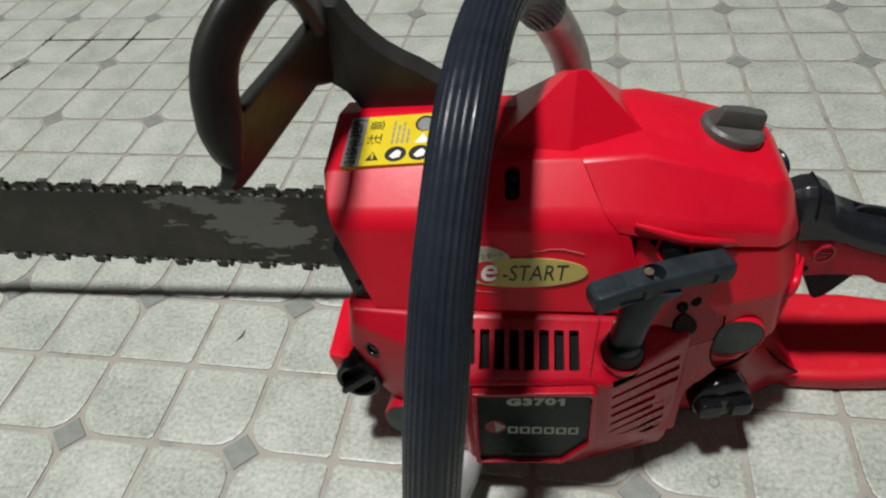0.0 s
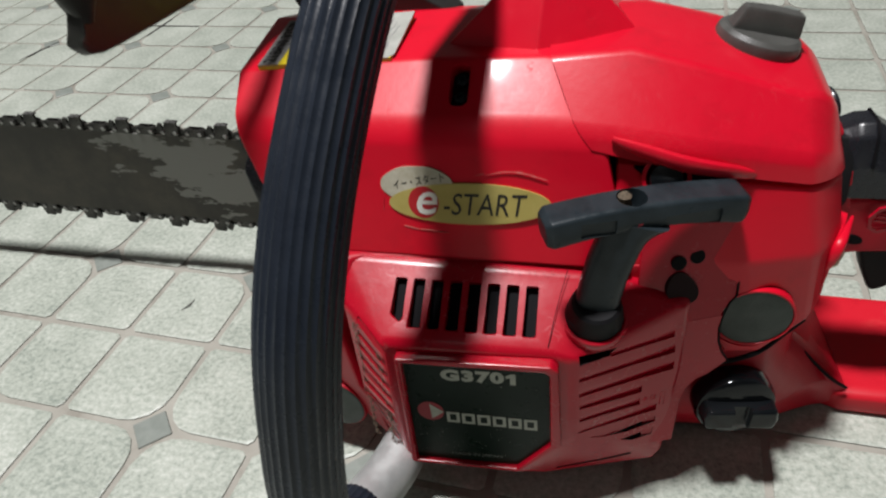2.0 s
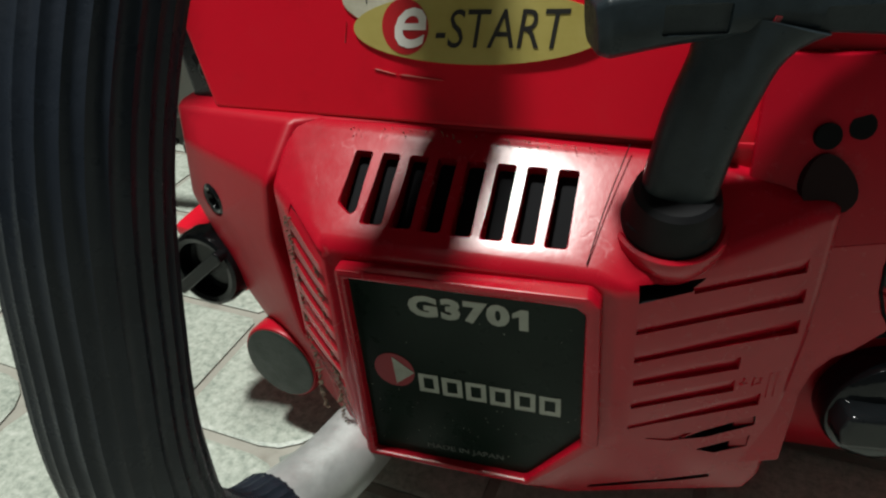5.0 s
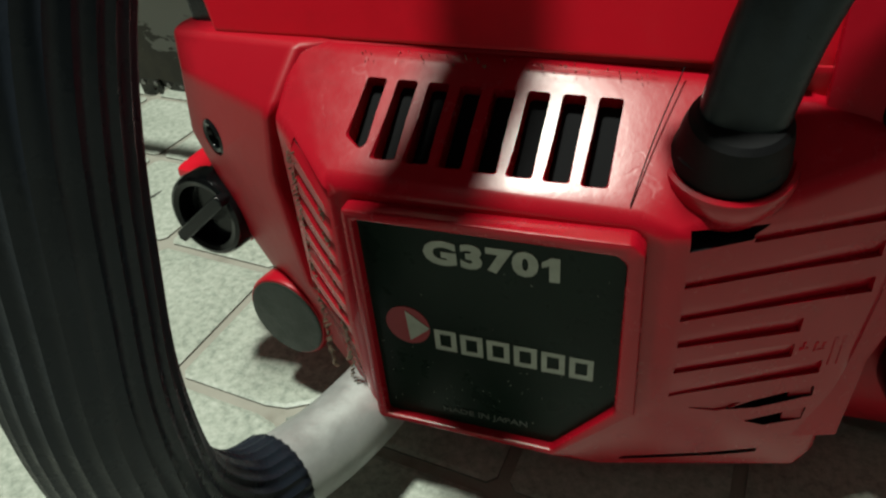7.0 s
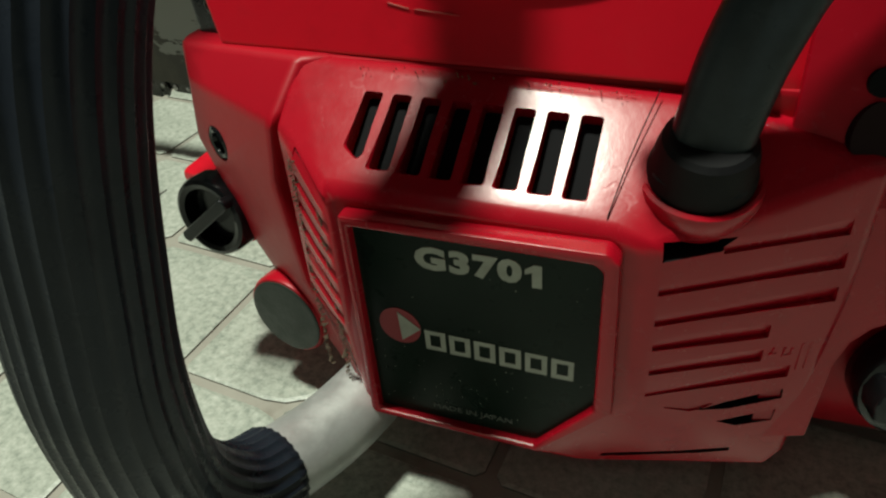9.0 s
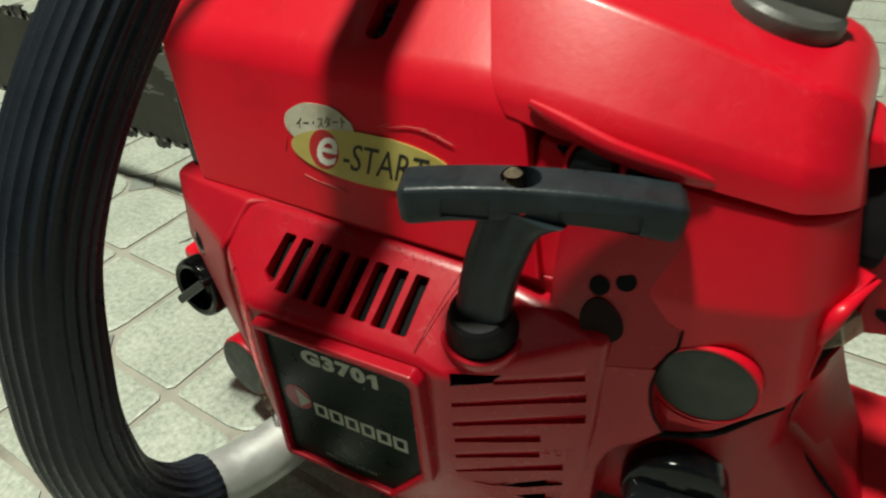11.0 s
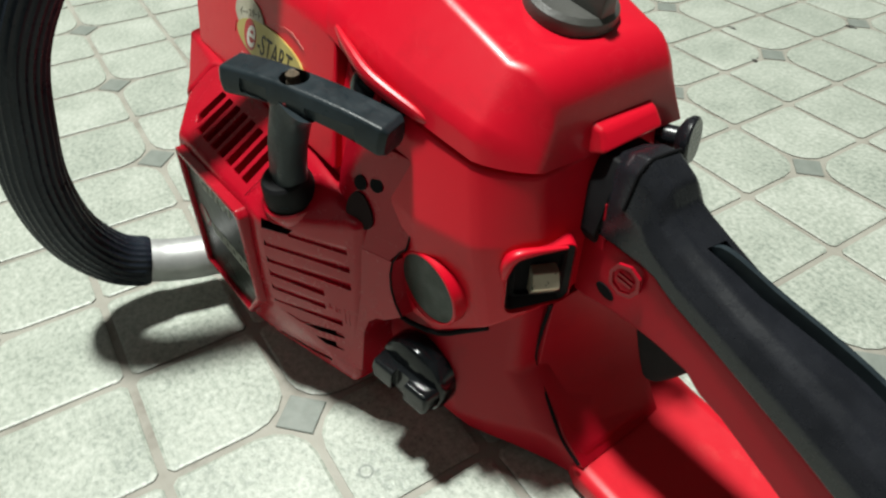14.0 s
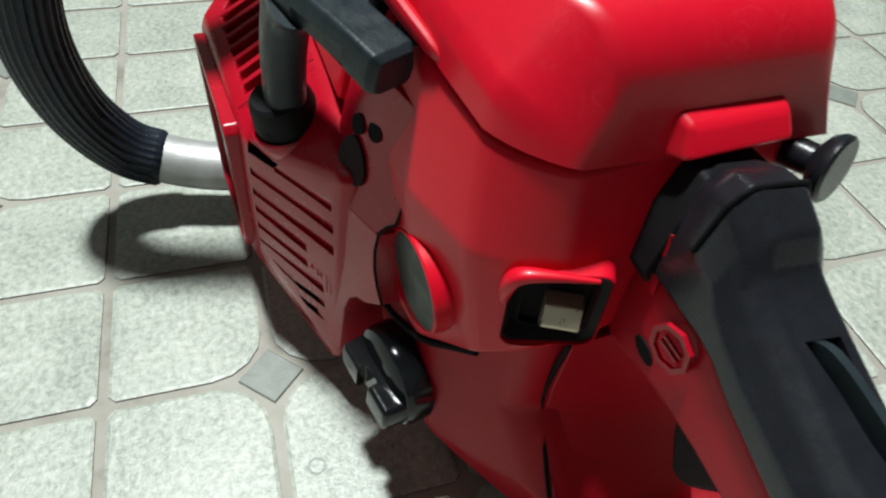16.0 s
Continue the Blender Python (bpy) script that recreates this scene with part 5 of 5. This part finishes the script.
def small_details():
    """Bolt under the cover's front edge, moulded arrow by the knob, sawdust caked on the flank."""
    fr = Frame((-3.05, -8.3, 12.85), (1, -0.3, 0), (0, 0.1, 1))
    # raised black oval in place of the shade round the bolt
    eye = part("front_bolt_shade", prism(fr, oval(0.62, 0.42, 20), -0.6, 0.1), HOLE, saw, "black plug standing for the shaded bolt recess under the cover edge")
    part("bolt_head", lathe(Frame(fr.at(0.1, -0.02, 0.1), fr.u, fr.v), [(0.26, -0.1), (0.26, 0.08), (0.16, 0.12), (0.05, 0.06)], 12), STEEL, eye)
    fr = Frame((16.6, 0.3, 17.38), (1, 0.1, -0.2), (0, 1, -0.1))
    part("moulded_arrow", merged(block(fr, -0.5, 0.5, 0.35, 0.42, -0.2, 0.03), prism(fr, [(0.1, 0.0), (0.55, 0.36), (0.48, 0.42), (0.02, 0.08)], -0.2, 0.03), prism(fr, [(-0.5, -0.1), (0.1, 0.0), (0.1, 0.07), (-0.5, -0.03)], -0.2, 0.03)), BLACK, saw)
    rng = random.Random(7)
    flank = Frame((1.4, -12.05, 6.4), (2.0, -1.25, 0), (0.06, 0.0, 1))
    face = Frame((-1.3, -10.35, 7.4), (3.5, -1.6, 0), (0, 0, 1))
    grains = []
    for k in range(420):
        if k < 210:
            a, q, c = rng.gauss(-0.70, 0.10), rng.uniform(-3.2, 4.0), flank
        elif k < 400:
            a, q, c = rng.gauss(0.60, 0.08), rng.uniform(-3.4, 3.2), flank
        else:
            a, q, c = rng.gauss(0.5, 0.8), rng.gauss(-0.8, 1.0), face
        r = rng.uniform(0.006, 0.018)
        grains.append(prism(Frame(c.at(a, q, 0), c.u, c.v), [(-r, -r), (r * 1.3, -r * 0.7), (r, r), (-r * 0.6, r * 1.2)], -0.08, 0.012 + 0.6 * r))
    shelf = Frame((5.45, -10.95, 11.05), (1, 0.03, -0.02), (0, 2.8, 1.85))
    for k in range(46):
        r = rng.uniform(0.004, 0.011)
        a, q = (rng.uniform(-3.4, 3.4), rng.gauss(1.62, 0.08)) if k < 45 else (rng.gauss(-2.9, 0.4), rng.uniform(-1.0, 1.5))
        grains.append(prism(Frame(shelf.at(a, q, 0), shelf.u, shelf.v), [(-r, -r), (r * 1.3, -r * 0.7), (r, r), (-r * 0.6, r * 1.2)], -0.06, 0.02 + r))
    tagged(part("caked_sawdust", merged(*grains), CORD, saw, "brown sawdust grains stuck to the casing"), kind="stuff")
    plate_fr = Frame((6.05, -12.45, 6.55), (7.0, 0.42, 0), (0, 0, 1))
    specks = []
    for k in range(60):
        r = rng.uniform(0.004, 0.012)
        a, q = rng.uniform(-2.9, 2.9), -3.1 + 3.2 * rng.random() ** 1.8 if k % 3 else rng.uniform(-3.0, 3.0)
        if a > 1.2 and q < -1.2 - (a - 1.2):
            a -= 2.0
        specks.append(prism(Frame(plate_fr.at(a, q, 0), plate_fr.u, plate_fr.v), [(-r, -r), (r * 1.4, -r * 0.7), (r, r), (-r * 0.6, r * 1.2)], 0.0, 0.026 + r * 0.5))
    tagged(part("dust_specks", merged(*specks), PALE, saw, "pale dust specks on the name plate"), kind="stuff")


cowl()
filter_cover()
carburettor_box()
tank()
crankcase()
starter_cover()
side_disc()
screw_cap("fuel_cap", (16.3, -8.35, 4.68), (0.22, -1, 0.05), 1.72, -4, "glossy black fuel filler cap with a notched bar", 0.58, 0.90, 1.05)
screw_cap("oil_cap", (-4.15, -9.2, 6.3), (-0.06, -1, 0.12), 1.4, 40, "glossy black oil filler cap", 0.22, 0.98, 0.82, True)
pull_grip()
front_handle()
hand_guard()
guide_bar()
saw_chain()
rear_handle()
switch_and_choke()
labels()
small_details()

# ---------------------------------------------------------------- floor tiles
PITCH, CELL, SPIN = 0.126, 0.063, radians(-3.0)
ORIGIN = Vector((-0.1301, -0.1132, 0))


def lattice(a, b):
    """The point a, b repeats of the pattern from its origin."""
    c, s = math.cos(SPIN), math.sin(SPIN)
    return ORIGIN + Vector((PITCH * (a * c - b * s), PITCH * (a * s + b * c), 0))


def tile_outline():
    """A square tile with one corner cut by a wide arc, round the inlay."""
    h, r, small = CELL / 2 - 0.0020, 0.021, 0.0026
    out = []
    for cx, cy, a0, rad in ((h, h, 0, small), (-h, h, 90, small), (-h, -h, 180, r), (h, -h, 270, small)):
        sx, sy = math.copysign(1, cx), math.copysign(1, cy)
        for k in range(5 if rad > small else 2):
            a = radians(a0 + 90 * k / (4 if rad > small else 1))
            out.append((cx - sx * rad + rad * math.cos(a), cy - sy * rad + rad * math.sin(a)))
    return out


def raised(outline, low, high, inset):
    """Vertices and faces of a low pad with a bevelled edge."""
    n = len(outline)
    inner = [(x * inset, y * inset) for x, y in outline]
    verts = [(x, y, low) for x, y in outline] + [(x, y, (low + high) / 2 + (high - low) * 0.25) for x, y in outline] + [(x, y, high) for x, y in inner]
    faces = [tuple(range(2 * n, 3 * n))]
    for r in (0, n):
        faces += [(r + i, r + (i + 1) % n, r + n + (i + 1) % n, r + n + i) for i in range(n)]
    return verts, faces


def pad_mesh(name, outline, mat, high):
    me = bpy.data.meshes.new(name)
    me.from_pydata(*raised(outline, -0.0016, high, 0.955)[:1], [], raised(outline, -0.0016, high, 0.955)[1])
    me.materials.append(mat)
    me.materials.append(EDGE)
    n = len(outline)
    for k, f in enumerate(me.polygons):
        f.material_index = 1 if 0 < k <= n else 0
    return me


TILE_MESH = pad_mesh("tile", tile_outline(), TILE, 0.0)
S = 0.0128
INLAY_MESH = pad_mesh("inlay_tile", [(S, 0), (0, S), (-S, 0), (0, -S)], INLAY, -0.0002)
near, far_v, far_f = [], [], []
for i in range(-24, 26):
    for j in range(-14, 26):
        for k, (dx, dy) in enumerate(((0.25, 0.25), (0.75, 0.25), (0.75, 0.75), (0.25, 0.75))):
            p = lattice(i + dx, j + dy)
            if not (X0 + 0.035 < p.x < X1 - 0.035 and Y0 + 0.035 < p.y < Y1 - 0.035):
                continue
            near.append((max(abs(p.x - 0.05) * 0.9, abs(p.y - 0.02)), p, SPIN + k * math.pi / 2))
near.sort(key=lambda q: q[0])
for _, p, turn in near[:300]:
    ob = new("tile", TILE_MESH)
    ob.parent, ob.matrix_basis = floor, Matrix.Translation(p) @ Matrix.Rotation(turn, 4, "Z")
verts, faces = raised(tile_outline(), -0.0016, 0.0, 0.955)
all_v, all_f = [], []
for _, p, turn in near[300:]:
    c, s, base = math.cos(turn), math.sin(turn), len(all_v)
    all_v += [(p.x + x * c - y * s, p.y + x * s + y * c, z) for x, y, z in verts]
    all_f += [tuple(v + base for v in f) for f in faces]
rest = bpy.data.meshes.new("far_tiles")
rest.from_pydata(all_v, [], all_f)
rest.materials.append(TILE)
ob = tagged(new("far_tiles", rest), kind="stuff")
ob.parent = floor
for i in range(-9, 10):
    for j in range(-6, 14):
        p = lattice(i, j)
        if -1.15 < p.x < 1.15 and -0.75 < p.y < 1.55:
            ob = new("inlay_tile", INLAY_MESH)
            ob.parent, ob.matrix_basis = floor, Matrix.Translation(p) @ Matrix.Rotation(SPIN, 4, "Z")


# ---------------------------------------------------------------- marks on the floor
def mark(name, points, width, mat, label):
    """A thin flat stroke on the floor along points, in centimetres."""
    rings = []
    path = [Vector((x, y, 0)) for x, y in points]
    for i, p in enumerate(path):
        t = (path[min(i + 1, len(path) - 1)] - path[max(i - 1, 0)]).normalized()
        n = Vector((-t.y, t.x, 0))
        w = width * (0.35 if i in (0, len(path) - 1) else 1.0) / 2
        rings.append([p + n * w + Vector((0, 0, -0.15)), p + n * w + Vector((0, 0, 0.012)), p - n * w + Vector((0, 0, 0.012)), p - n * w + Vector((0, 0, -0.15))])
    return part(name, ring_mesh(rings), mat, floor, label)


mark("scuff_mark", [(-16.3, -2.4), (-16.0, -1.9), (-15.9, -1.3)], 0.22, DIRT, "short dark scuff")

for k, line in enumerate((((-60.7, 47.8), (-55, 47.6), (-42.2, 47.0)), ((-54.3, 41.9), (-53.8, 46.0), (-53.4, 50.0)), ((-47.8, 43.8), (-47.7, 47.0), (-47.6, 49.6)), ((-60.4, 46.5), (-60.2, 48.0), (-60.1, 49.4)), ((-61.5, 36.5), (-60.8, 39.5), (-60.0, 42.2)))):
    mark("joint_dirt", line, 0.35, DIRT, "dark dirt in a floor joint")
for x, y, r in ((-3.4, 40.0, 0.5), (2.0, 36.0, 0.35), (3.0, 49.5, 0.55)):
    mark("floor_stain", [(x - r, y), (x, y + 0.2 * r), (x + r, y - 0.1)], r * 0.8, DIRT, "small dark stain")
ring = [(0.34 * math.cos(2 * math.pi * k / 20), 0.34 * math.sin(2 * math.pi * k / 20)) for k in range(20)]
inner = [(0.75 * x, 0.75 * y) for x, y in ring]
part("ring_mark", ring_mesh([[(16.5 + x, -11.7 + y, z) for x, y in r] for r, z in ((ring, -0.1), (ring, 0.012), (inner, 0.012), (inner, -0.1))], True, False), INLAY, floor, "faint ring mark")


def paper_scrap():
    """A torn white slip lying on the tiles, one edge lifted."""
    outline = [(13.0, 12.0), (15.4, 11.85), (17.9, 11.5), (18.4, 9.8), (17.2, 9.3), (13.2, 9.6)]
    lift = (0.02, 0.05, 0.22, 0.18, 0.05, 0.02)
    low = [(x, y, z) for (x, y), z in zip(outline, lift)]
    scrap = part("paper_scrap", ring_mesh([low, [(x, y, z + 0.03) for x, y, z in low]]), PAPER, None)
    tagged(scrap, "torn white paper scrap lying on the tiled floor", "paper")


paper_scrap()
